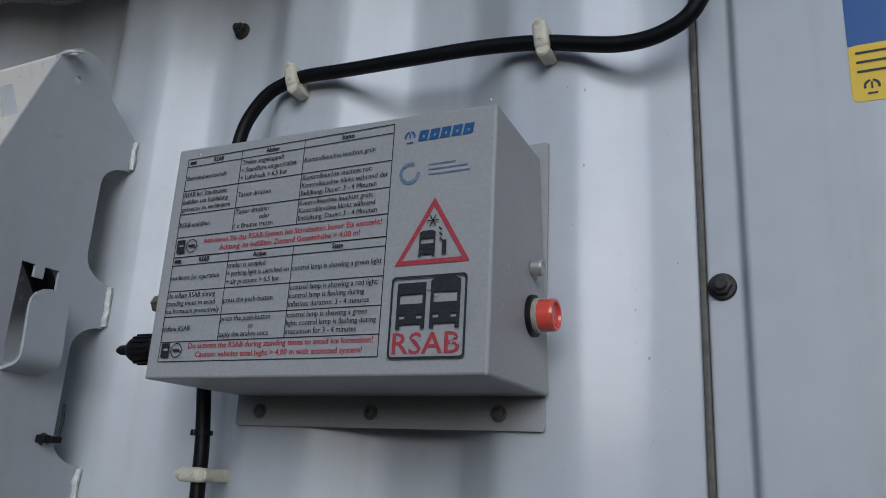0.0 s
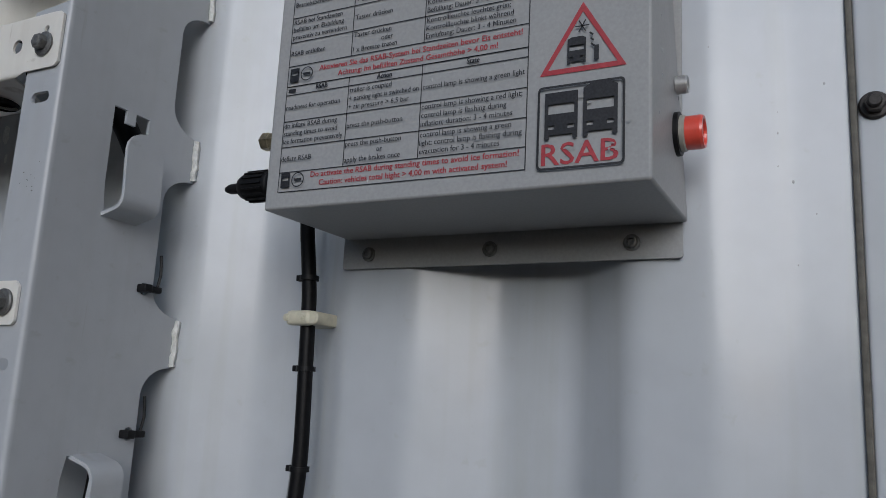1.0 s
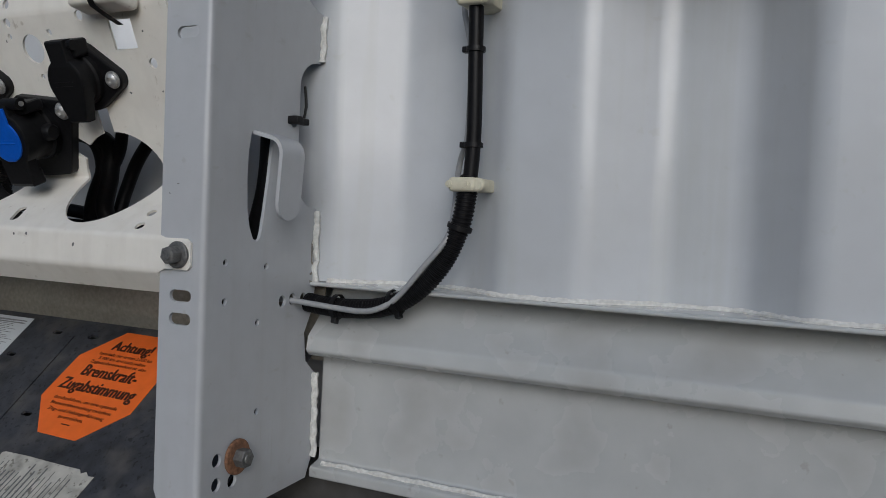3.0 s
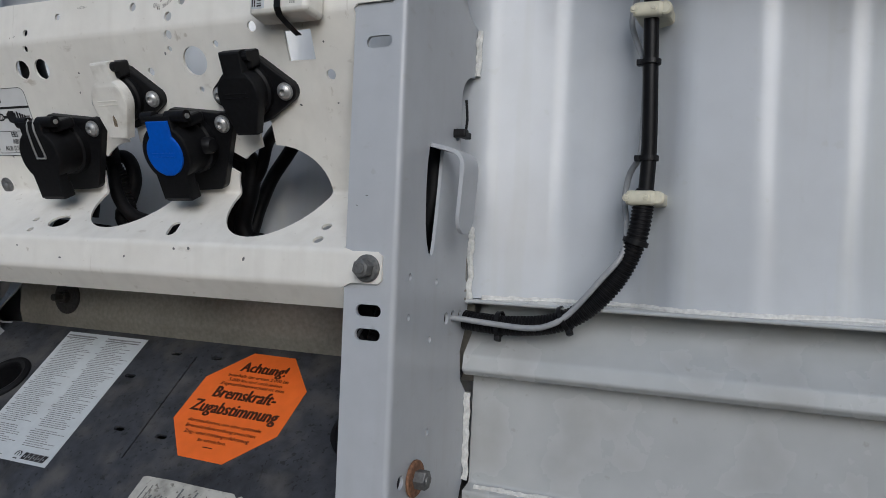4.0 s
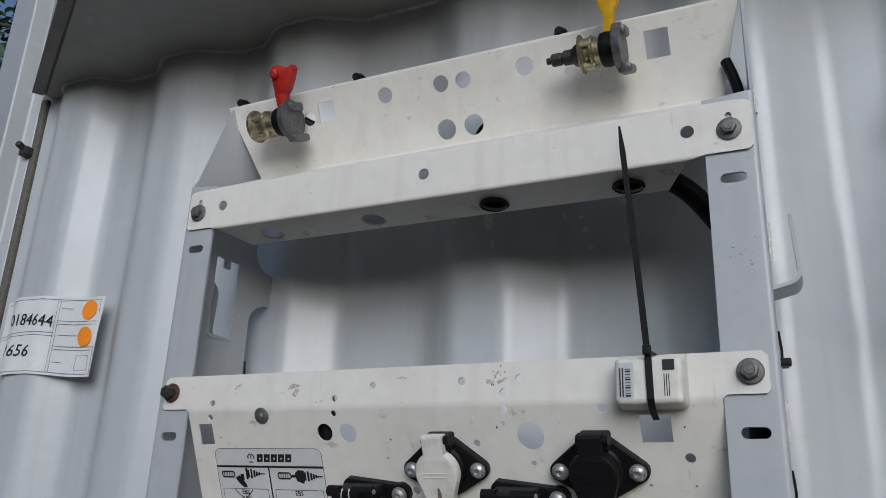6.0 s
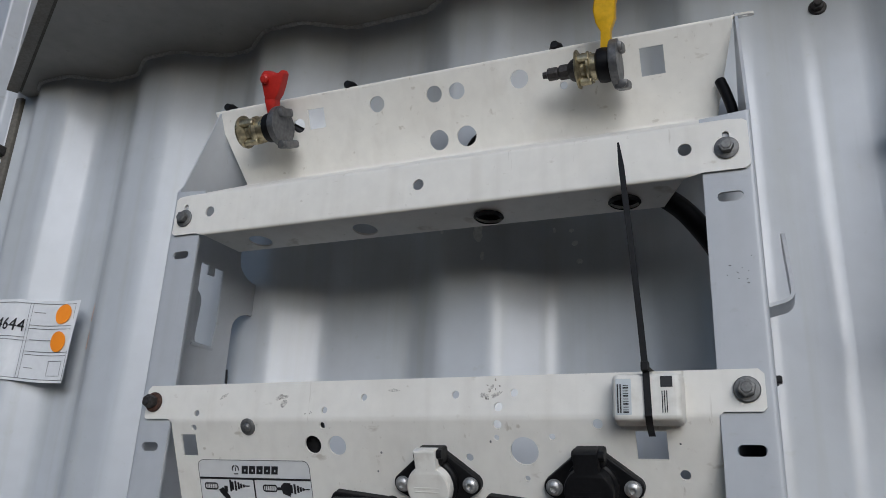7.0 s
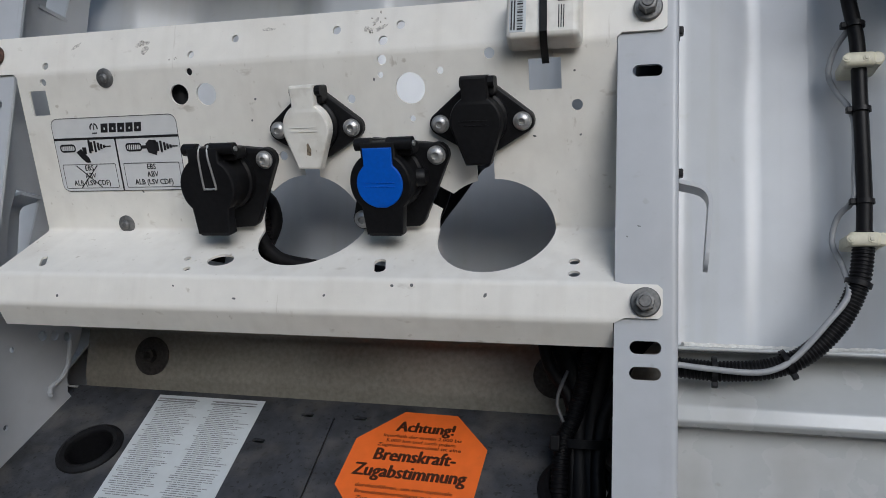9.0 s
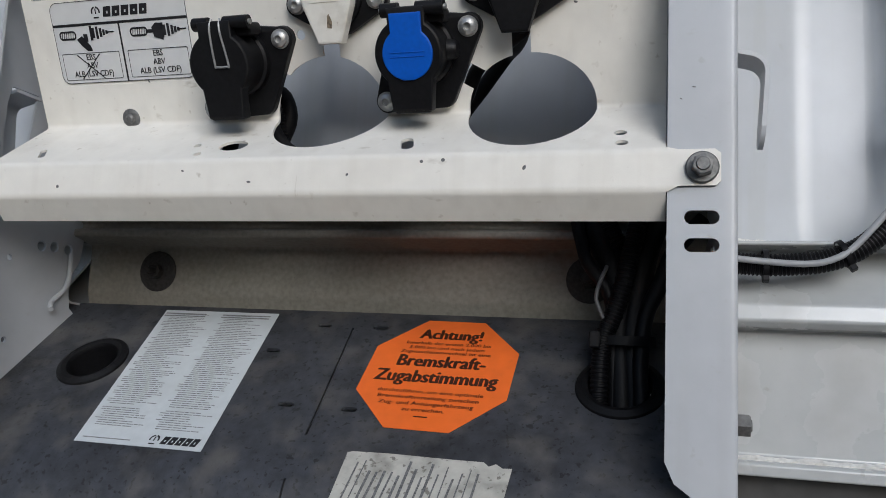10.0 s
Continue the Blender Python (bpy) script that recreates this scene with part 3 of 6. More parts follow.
def upright(x_mid, sgn, label):
    t = thing("bracket_upright", (x_mid, 0.0, 1.352), label, "bracket upright", "bracket uprights")
    prof = [(x_mid - 0.030 * sgn, 0.004), (x_mid + 0.031 * sgn, 0.004), (x_mid + 0.018 * sgn, 0.25)]
    bm = folded(upright_outline(), upright_holes(), prof, 0.007, 0.004 * sgn, 6, up_out)
    part("folded_plate", bm, M_FRAME, t)
    hook(t, x_mid + 0.025 * sgn, sgn, 2.066, 2.165, 0.082, 0.136)
    hook(t, x_mid + 0.026 * sgn, sgn, 1.782, 1.690, 0.084, 0.126)
    r2 = random.Random(8)
    for z0, z1 in ((2.416, 2.372), (2.196, 2.142), (1.953, 1.895), (1.703, 1.605), (1.49, 1.378)):
        yb = CREST - 0.004 if z1 > 1.58 else 0.230
        xx = x_mid + (0.031 - 0.013 * yb / 0.25) * sgn + 0.004 * sgn
        n = max(2, int((z0 - z1) / 0.008))
        part("weld_bead", bead([(xx + r2.uniform(-0.001, 0.001), yb + r2.uniform(-0.002, 0.001), z0 + (z1 - z0) * i / n) for i in range(n + 1)], 0.0042, r2), M_WELD, t)
    return t


right_post = upright(0.0, 1, "light grey folded sheet-steel upright welded to the wall")
left_post = upright(-0.8255, -1, "light grey folded sheet-steel upright welded to the wall, in shade inside")
nicks = Print(OUT(0, 0.004, 0), 0.0006)
rn = random.Random(23)
for cx, cz, n in ((0.0, 2.085, 9), (-0.01, 1.72, 2)):
    for _ in range(n):
        nicks.lift += 0.00001
        nicks.shape(circle(cx + rn.uniform(-0.02, 0.02), cz + rn.gauss(0, 0.010), rn.uniform(0.0006, 0.0022), 7, rn.uniform(0.0004, 0.0009), rn.uniform(-0.7, 0.7)))
nicks.done("paint_nicks", M_GREYINK, right_post)["kind"] = "stuff"
side_m = axes((0.030, 0.068, 1.42), (0, 1, 0), (0, 0, 1))
flange_bolt(right_post, side_m, 0.0205, 0.019, M_STEEL, M_RUST)

# ---- lower connector panel ----
panel = thing("connector_panel", (-0.4125, 0.0, 1.60), "cream-white folded steel panel with holes, scuffed and stained", "connector panel")
LOW_PROFILE = [(0.0, 1.973), (0.0, 1.922), (0.085, 1.733), (0.0, 1.667), (0.0, 1.629), (0.022, 1.604)]
LS = soft_path(LOW_PROFILE, 0.005)[0]


def plate_s(z):
    if z >= 1.922:
        return 1.973 - z
    return LS[1] + (1.922 - z) / 0.189 * (LS[2] - LS[1])


def shelf_s(y):
    return LS[2] + (0.085 - y) / 0.085 * (LS[3] - LS[2])


XL, XR = -0.790, -0.031
outline = [(-0.841 + 0.006, 0.0), (0.013, 0.0), (0.019, 0.006), (0.019, 0.043), (0.015, 0.047), (-0.026, 0.047), (XR, 0.052),
           (XR, LS[3] - 0.004), (-0.02, LS[3]), (0.011, LS[3]), (0.016, LS[3] + 0.005), (0.016, LS[3] + 0.030), (0.012, LS[3] + 0.034), (-0.02, LS[3] + 0.034), (XR, LS[3] + 0.040),
           (XR, LS[5]), (XL + 0.008, LS[5]), (XL + 0.008, LS[3] + 0.040), (-0.80, LS[3] + 0.034), (-0.836, LS[3] + 0.034), (-0.840, LS[3] + 0.030), (-0.840, LS[3] + 0.005), (-0.835, LS[3]), (-0.80, LS[3]), (XL, LS[3] - 0.004),
           (XL, 0.054), (-0.795, 0.049), (-0.837, 0.049), (-0.841, 0.045), (-0.841, 0.006)]


def dome(xc, z_top, a, low, neck_top, neck_x):
    """Large opening that runs from the plate over the fold on to the shelf, with a narrow neck above."""
    s0 = LS[2] - 0.004
    top = s0 - plate_s(z_top)
    pts = []
    for i in range(0, 25):
        t = math.pi * i / 24
        pts.append((xc + a * math.cos(t), s0 + low * math.sin(t)))
    for i in range(1, 24):
        t = math.pi + math.pi * i / 24
        p = (xc + a * math.cos(t), s0 + top * math.sin(t))
        if 3 <= i <= 6:
            # side slit towards the neighbouring socket
            if i == 3:
                pts += [p, (p[0] - 0.030, p[1] - 0.017)]
            elif i == 6:
                pts += [(p[0] - 0.030, p[1] - 0.017), p]
            continue
        if abs(p[0] - neck_x) < 0.012:
            if p[0] < neck_x:
                pts.append((neck_x - 0.010, s0 - top * math.sqrt(max(0, 1 - ((neck_x - 0.010 - xc) / a) ** 2))))
                pts.append((neck_x - 0.010, plate_s(neck_top)))
                pts.append((neck_x + 0.010, plate_s(neck_top)))
                pts.append((neck_x + 0.010, s0 - top * math.sqrt(max(0, 1 - ((neck_x + 0.010 - xc) / a) ** 2))))
            continue
        pts.append(p)
    out = []
    for p in pts:
        if not out or (Vector(p) - Vector(out[-1])).length > 5e-4:
            out.append(p)
    return out


holes = [dome(-0.397, 1.796, 0.067, 0.086, 1.818, -0.390), dome(-0.168, 1.788, 0.068, 0.095, 1.815, -0.177)]
for x, z, r in ((-0.554, 1.890, 0.0125), (-0.517, 1.889, 0.0135), (-0.258, 1.884, 0.0175), (-0.745, 1.932, 0.0045), (-0.75, 1.912, 0.0045),
                (-0.533, 1.934, 0.0045), (-0.536, 1.914, 0.0045), (-0.287, 1.935, 0.0055), (-0.289, 1.914, 0.0055), (-0.292, 1.899, 0.0035), (-0.166, 1.914, 0.006),
                (-0.073, 1.860, 0.006), (-0.33, 1.876, 0.005), (-0.258, 1.853, 0.0035), (-0.425, 1.818, 0.0055), (-0.474, 1.950, 0.0045),
                (-0.344, 1.951, 0.005), (-0.267, 1.952, 0.005), (-0.222, 1.900, 0.004), (-0.075, 1.934, 0.0055)):
    holes.append(circle(x, plate_s(z), r, 20))
holes.append(rect(-0.775, plate_s(1.903), -0.749, plate_s(1.874)))
holes.append(rect(-0.124, plate_s(1.906), -0.089, plate_s(1.876)))
for x, y, rx, ry, tn in ((-0.488, 0.028, 0.017, 0.013, 0), (-0.534, 0.030, 0.0045, 0.0045, 0), (-0.522, 0.012, 0.0045, 0.0045, 0), (-0.073, 0.032, 0.006, 0.006, 0), (-0.071, 0.013, 0.006, 0.006, 0)):
    holes.append(circle(x, shelf_s(y), rx, 20, ry, tn))
holes.append(slot(-0.736, shelf_s(0.022), 0.026, 0.008, 1.05))
holes.append(slot(-0.285, shelf_s(0.022), 0.028, 0.013, 1.3))
part("panel_plate", folded(outline, holes, LOW_PROFILE, 0.005, 0.003, 6), M_CREAM, panel)
for x, z, wm, m2 in ((0.0, 1.950, None, None), (0.0, 1.649, None, None), (-0.8255, 1.949, M_DARKSTEEL, M_OLDRUST), (-0.8225, 1.650, None, None)):
    flange_bolt(panel, OUT(x, -0.001, z) @ Matrix.Rotation(0.3 + x, 4, "Z"), 0.0145, 0.0168, wm, m2)

N_PLATE = Vector((0, -0.189, -0.085)).normalized()
UP_PLATE = Vector((0, -0.085, 0.189)).normalized()


def on_plate(x, z, lift=0.0):
    """A frame on the sloping plate at (x, z)."""
    p = Vector((x, (1.922 - z) / 0.189 * 0.085, z)) + N_PLATE * lift
    return axes(p, (1, 0, 0), UP_PLATE)


def rivet(parent, m, r=0.012):
    part("rivet_washer", turned([(0, 0), (r, 0), (r, 0.001), (r * 0.85, 0.0022), (r * 0.5, 0.0026), (r * 0.48, 0.004), (r * 0.30, 0.006), (0, 0.0064)], 20, m), M_STEEL, parent)


rivet(panel, on_plate(-0.656, 1.913))
rivet(panel, on_plate(-0.664, 1.741))
# paint chips and scuffs on the panel, with soft shapes of their own
scuffs = Print(OUT(0, -0.0, 0), 0.0007)
rs = random.Random(3)
for cx, cz, n, sp in ((-0.604, 1.951, 5, 0.007), (-0.297, 1.958, 8, 0.012), (-0.560, 1.928, 3, 0.008)):
    for i in range(n):
        x, z = cx + rs.gauss(0, sp * 0.5), min(1.969, max(1.926, cz + rs.gauss(0, sp * 0.5)))
        scuffs.lift += 0.00001
        scuffs.shape(circle(x, z, rs.uniform(0.0006, 0.002), 7, rs.uniform(0.0004, 0.0012), rs.uniform(0, 3)))
scuffs.done("scuff_marks", material("soft_grey_scuff", (0.36, 0.335, 0.29), 0.7, grain=0.4, scale=500), panel)["kind"] = "stuff"
smudges = Print(OUT(0, -0.0, 0), 0.0003)
for cx, cz in ((-0.604, 1.952), (-0.598, 1.944), (-0.297, 1.958), (-0.289, 1.950), (-0.305, 1.949), (-0.43, 1.958), (-0.70, 1.955)):
    w, h, tn = rs.uniform(0.005, 0.012), rs.uniform(0.002, 0.005), rs.uniform(-0.6, 0.9)
    blot = []
    for k in range(11):
        a, g = 2 * math.pi * k / 11, rs.uniform(0.55, 1.15)
        u, v = w * g * math.cos(a), h * g * math.sin(a)
        blot.append((cx + u * math.cos(tn) - v * math.sin(tn), min(1.9715, cz + u * math.sin(tn) + v * math.cos(tn))))
    smudges.lift += 0.00003
    smudges.shape(blot)
smudges.done("smudges", material("thin_grey_grime", (0.63, 0.605, 0.55), 0.7, grain=0.3, scale=420), panel, "thin grey grime")["kind"] = "stuff"
chips = Print(on_plate(0, 1.922), 0.0004)
for x, d in ((-0.60, -0.06), (-0.452, -0.045), (-0.46, -0.07), (-0.12, -0.10), (-0.63, -0.155), (-0.30, -0.03), (-0.07, -0.10), (-0.075, -0.032)):
    chips.shape(circle(x, d, rs.uniform(0.0012, 0.0022), 7, rs.uniform(0.0008, 0.0016), rs.uniform(0, 3)))
chips.done("chip_marks", M_GREYINK, panel)["kind"] = "stuff"
front_chips = Print(OUT(0, 0, 0), 0.0004)
for x, z in ((-0.53, 1.655), (-0.16, 1.652), (-0.69, 1.64), (-0.34, 1.648), (-0.262, 1.66), (-0.24, 1.661), (-0.45, 1.642)):
    front_chips.shape(circle(x, z, rs.uniform(0.001, 0.002), 7, rs.uniform(0.001, 0.0028), rs.uniform(0, 3)))
front_chips.done("edge_chips", M_GREYINK, panel)["kind"] = "stuff"

# ---- upper coupling panel ----
upper = thing("coupling_panel", (-0.4125, 0.0, 2.2), "cream-white folded steel bracket with a leaning drilled plate", "coupling panel")
UP_PROFILE = [(0.070, 2.204), (0.0, 2.212), (0.0, 2.283), (0.131, 2.357), (0.072, 2.482), (0.082, 2.486)]
US = soft_path(UP_PROFILE, 0.005)[0]


def lean_s(z):
    return US[3] + (z - 2.357) / 0.125 * (US[4] - US[3])


outline = [(-0.765, 0.0), (-0.085, 0.0), (-0.052, US[1] - 0.004), (-0.03, US[1] + 0.003), (0.020, US[1] + 0.003), (0.026, US[1] + 0.008), (0.026, US[2] - 0.006), (0.020, US[2] - 0.001),
           (-0.010, US[2] + 0.006), (-0.012, US[3]), (0.022, US[4]), (0.024, US[5]), (-0.862, US[5]), (-0.862, US[4]), (-0.815, US[3]), (-0.815, US[2] + 0.006),
           (-0.842, US[2] - 0.001), (-0.847, US[2] - 0.006), (-0.847, US[1] + 0.008), (-0.842, US[1] + 0.003), (-0.80, US[1] + 0.003), (-0.785, US[1] - 0.004)]
holes = [circle(x, US[1] - 0.043, 0.019, 20) for x in (-0.704, -0.517, -0.321, -0.132)]
holes += [circle(x, US[1] + z - 2.212, 0.0085, 16) for x, z in ((-0.777, 2.250), (-0.413, 2.249), (-0.049, 2.249))]
holes += [[(u, US[1] + v - 2.212) for u, v in slot(x, 2.259, 0.016, 0.008, radians(90))] for x in (0.0, -0.8255)]
holes += [circle(x, lean_s(z), r, 20) for x, z, r in ((-0.539, 2.449, 0.0135), (-0.436, 2.449, 0.0135), (-0.397, 2.448, 0.0135), (-0.293, 2.449, 0.0145), (-0.437, 2.382, 0.0165), (-0.389, 2.382, 0.0165), (-0.692, 2.437, 0.012), (-0.225, 2.43, 0.006))]
holes += [rect(-0.672, lean_s(2.428), -0.640, lean_s(2.459)), rect(-0.110, lean_s(2.424), -0.076, lean_s(2.461))]
# the profile runs from below upwards, so the sheet's outer side is the mirrored one
S_up = folded(outline, holes, UP_PROFILE, 0.005, -0.003, 6)
part("panel_plate", S_up, M_CREAM, upper)
for x, z in ((0.0, 2.244), (-0.8255, 2.243)):
    flange_bolt(upper, OUT(x, -0.001, z) @ Matrix.Diagonal((1, 1, 0.65, 1)), 0.0145, 0.0155)
for x in (-0.836, -0.59, -0.233):
    t = axes((x, 0.082, 2.488), (1, 0, 0), (0, 0, 1))
    part("edge_clip", turned([(0, 0.012), (0.006, 0.012), (0.008, 0.006), (0.011, 0.0), (0.011, -0.012), (0, -0.012)], 10, t), M_BLACK, upper)
lug = slab(rect(0.0, -0.012, 0.030, 0.012, 0.008), 0, 0.003, [circle(0.019, 0, 0.0055, 14)], m=axes((0.018, 0.086, 2.486), (1, 0, 0), (0, 0.9, 0.4)))
part("end_lug", lug, M_CREAM, upper)


for x in (-0.321, -0.132):
    part("grommet", turned([(0.0185, -0.004), (0.0215, -0.001), (0.0205, 0.002), (0.0150, 0.003), (0.0125, 0.012), (0.0125, 0.035), (0, 0.035)], 20, Matrix.Translation((x, 0.043, 2.206))), M_BLACK, upper, "black rubber grommet")


# ---- couplings on the upper plate ----
def on_lean(x, z, lift=0.0):
    n = Vector((0, -0.125, -0.059)).normalized()
    p = Vector((x, 0.131 - (z - 2.357) / 0.125 * 0.059, z)) + n * lift
    return axes(p, (1, 0, 0), (0, -0.059, 0.125))


def coupling(x, z, squeeze, label):
    """A pneumatic hose coupling lying across the plate: cast neck with two flanges, rubber face, clawed disc and pin."""
    m = on_lean(x, z, 0.046) @ Matrix.Scale(0.92, 4)
    t = thing("hose_coupling", (0, 0, 0), label, "hose coupling", "hose couplings", m=on_lean(x, z, 0.0))
    ax = m @ Matrix.Rotation(radians(-90), 4, "Y")
    neck = ax @ Matrix.Diagonal((1, 1, squeeze, 1)) @ Matrix.Translation((0, 0, 0.014 * (1 / squeeze - 1)))
    part("cast_body", join(turned([(0, 0.070), (0.022, 0.070), (0.030, 0.067), (0.031, 0.063), (0.027, 0.060), (0.019, 0.054), (0.0185, 0.046), (0.023, 0.042), (0.026, 0.038), (0.026, 0.034), (0.021, 0.030), (0.021, 0.012), (0, 0.012)], 20, neck),
                           *[block(0.019, -0.006, 0.030, 0.029, 0.006, 0.060, 0.003, neck @ Matrix.Rotation(a, 4, "Z")) for a in (0.6, 2.2, 3.9, 5.2)]), M_BRASS, t, "dirty brass-coloured casting")
    part("rubber_face", turned([(0, 0.016), (0.021, 0.016), (0.026, 0.013), (0.0275, 0.004), (0.026, -0.006), (0, -0.006)], 24, ax), M_RUBBER, t)
    disc = [(0.034 * math.cos(a) * (1.0 + 0.10 * math.cos(2 * a)), 0.037 * math.sin(a)) for a in [k * math.pi / 12 for k in range(24)]]
    part("claw", join(slab(disc, -0.006, 0.007, m=ax @ Matrix.Translation((0, 0, -0.013)), bevel=0.003),
                      block(0.008, -0.041, -0.030, 0.030, -0.027, 0.014, 0.004, m), block(0.014, 0.016, -0.030, 0.026, 0.032, 0.010, 0.004, m),
                      turned([(0, 0.0), (0.006, 0.0), (0.0065, 0.008), (0, 0.010)], 10, m @ Matrix.Translation((0.022, -0.034, 0.014)))), M_ALU, t, "dull grey cast claw")
    part("mount", turned([(0, -0.044), (0.015, -0.044), (0.015, 0.0), (0, 0.0)], 14, m), M_STEEL, t)
    return t


red = coupling(-0.712, 2.436, 1.0, "brass and grey hose coupling with an upright red flap")
m = on_lean(-0.710, 2.436, 0.046)
lever = slab([(-0.008, 0.010), (0.006, 0.010), (0.009, 0.034), (0.011, 0.050), (-0.011, 0.050), (-0.010, 0.034)], -0.008, 0.007, m=m, bevel=0.003)
head = slab([(-0.009, 0.046), (0.010, 0.044), (0.018, 0.052), (0.026, 0.066), (0.034, 0.084), (0.031, 0.090), (0.024, 0.087), (0.014, 0.088), (0.004, 0.094), (-0.004, 0.095), (-0.010, 0.090), (-0.012, 0.078), (-0.011, 0.060)], -0.009, 0.008, m=m, bevel=0.004)
boss = turned([(0, 0.011), (0.005, 0.011), (0.0075, 0.009), (0.0085, 0.0), (0, 0)], 14, m @ Matrix.Translation((-0.002, 0.080, 0.004)))
flap = join(lever, head, boss)
part("flap", flap, M_REDGRIP, red, "red plastic flap standing up")
yel = coupling(-0.150, 2.442, 0.62, "brass and grey hose coupling with an upright yellow flap")
m = on_lean(-0.150, 2.442, 0.046)
flap = slab([(-0.008, 0.012), (0.008, 0.010), (0.010, 0.046), (0.018, 0.062), (0.020, 0.082), (0.024, 0.092), (0.022, 0.118), (-0.010, 0.118), (-0.008, 0.094), (-0.012, 0.078), (-0.010, 0.060), (-0.004, 0.046)], -0.008, 0.007, m=m, bevel=0.003)
part("flap", flap, M_YELLOWGRIP, yel, "yellow plastic flap standing up")
nip = m @ Matrix.Rotation(radians(-90), 4, "Y") @ Matrix.Translation((0, 0, -0.004))
part("hose_nipple", turned([(0, 0.098), (0.005, 0.098), (0.005, 0.092), (0.0095, 0.090), (0.0095, 0.077), (0.008, 0.075), (0.011, 0.072), (0.011, 0.060), (0.015, 0.056), (0.018, 0.048), (0, 0.048)], 8, nip), M_DARKSTEEL, yel, "dark steel threaded nipple")


# ---- electrical sockets ----
def round_top(r, low, half, flat, n=18, tail=0.55):
    """Outline of a lid: round body, straight neck upwards to the hinge and a tapering latch below."""
    pts = [(half, flat)]
    a0 = math.asin(min(1, half / r))
    for i in range(n + 1):
        a = a0 + (math.pi - tail - a0) * i / n
        pts.append((r * math.sin(a), r * math.cos(a)))
    pts += [(low[0], -low[1]), (-low[0], -low[1])]
    for i in range(n + 1):
        a = math.pi + tail + (math.pi - tail - a0) * i / n
        pts.append((r * math.sin(a), r * math.cos(a)))
    pts.append((-half, flat))
    return pts


def small_socket(x, z, lid_mat, label):
    m = on_plate(x, z)
    t = thing("trailer_socket", (0, 0, 0), label, "electrical socket", "electrical sockets", m=m)
    fl = []
    for cx, cy, r, a0, a1 in ((0.046, -0.004, 0.013, -58, 62), (0.0, 0.004, 0.036, 62, 118), (-0.046, -0.004, 0.013, 118, 238), (0.0, -0.004, 0.036, 238, 302)):
        for i in range(7):
            a = radians(a0 + (a1 - a0) * i / 6)
            fl.append((cx + r * math.cos(a), cy + r * math.sin(a)))
    part("flange", slab(fl, 0.0, 0.010, bevel=0.002), M_BLACK, t, "black plastic flange", local=True)
    part("barrel", turned([(0.031, 0.008), (0.031, 0.016), (0.028, 0.018), (0.028, 0.026), (0, 0.026)], 24), M_BLACK, t, local=True)
    part("hinge", join(block(-0.016, 0.026, 0.006, 0.020, 0.046, 0.028, 0.003), turned([(0, -0.016), (0.006, -0.016), (0.006, 0.021), (0, 0.021)], 10, Matrix.Translation((0, 0.041, 0.028)) @ Matrix.Rotation(radians(90), 4, "Y"))), M_BLACK, t, local=True)
    lid = part("lid", slab(round_top(0.0288, (0.0135, 0.047), 0.0145, 0.048, tail=1.2), 0.024, 0.037, bevel=0.003), lid_mat, t, "worn plastic hinged lid", local=True)
    part("lid_rib", join(block(-0.018, -0.004, 0.0365, 0.014, -0.0032, 0.0378, 0.0003), block(-0.018, 0.001, 0.0365, 0.014, 0.0018, 0.0378, 0.0003)), lid_mat, lid, local=True)
    for sx in (-0.046, 0.046):
        socket_screw(t, m @ Matrix.Translation((sx, -0.004, 0.010)))
    return t


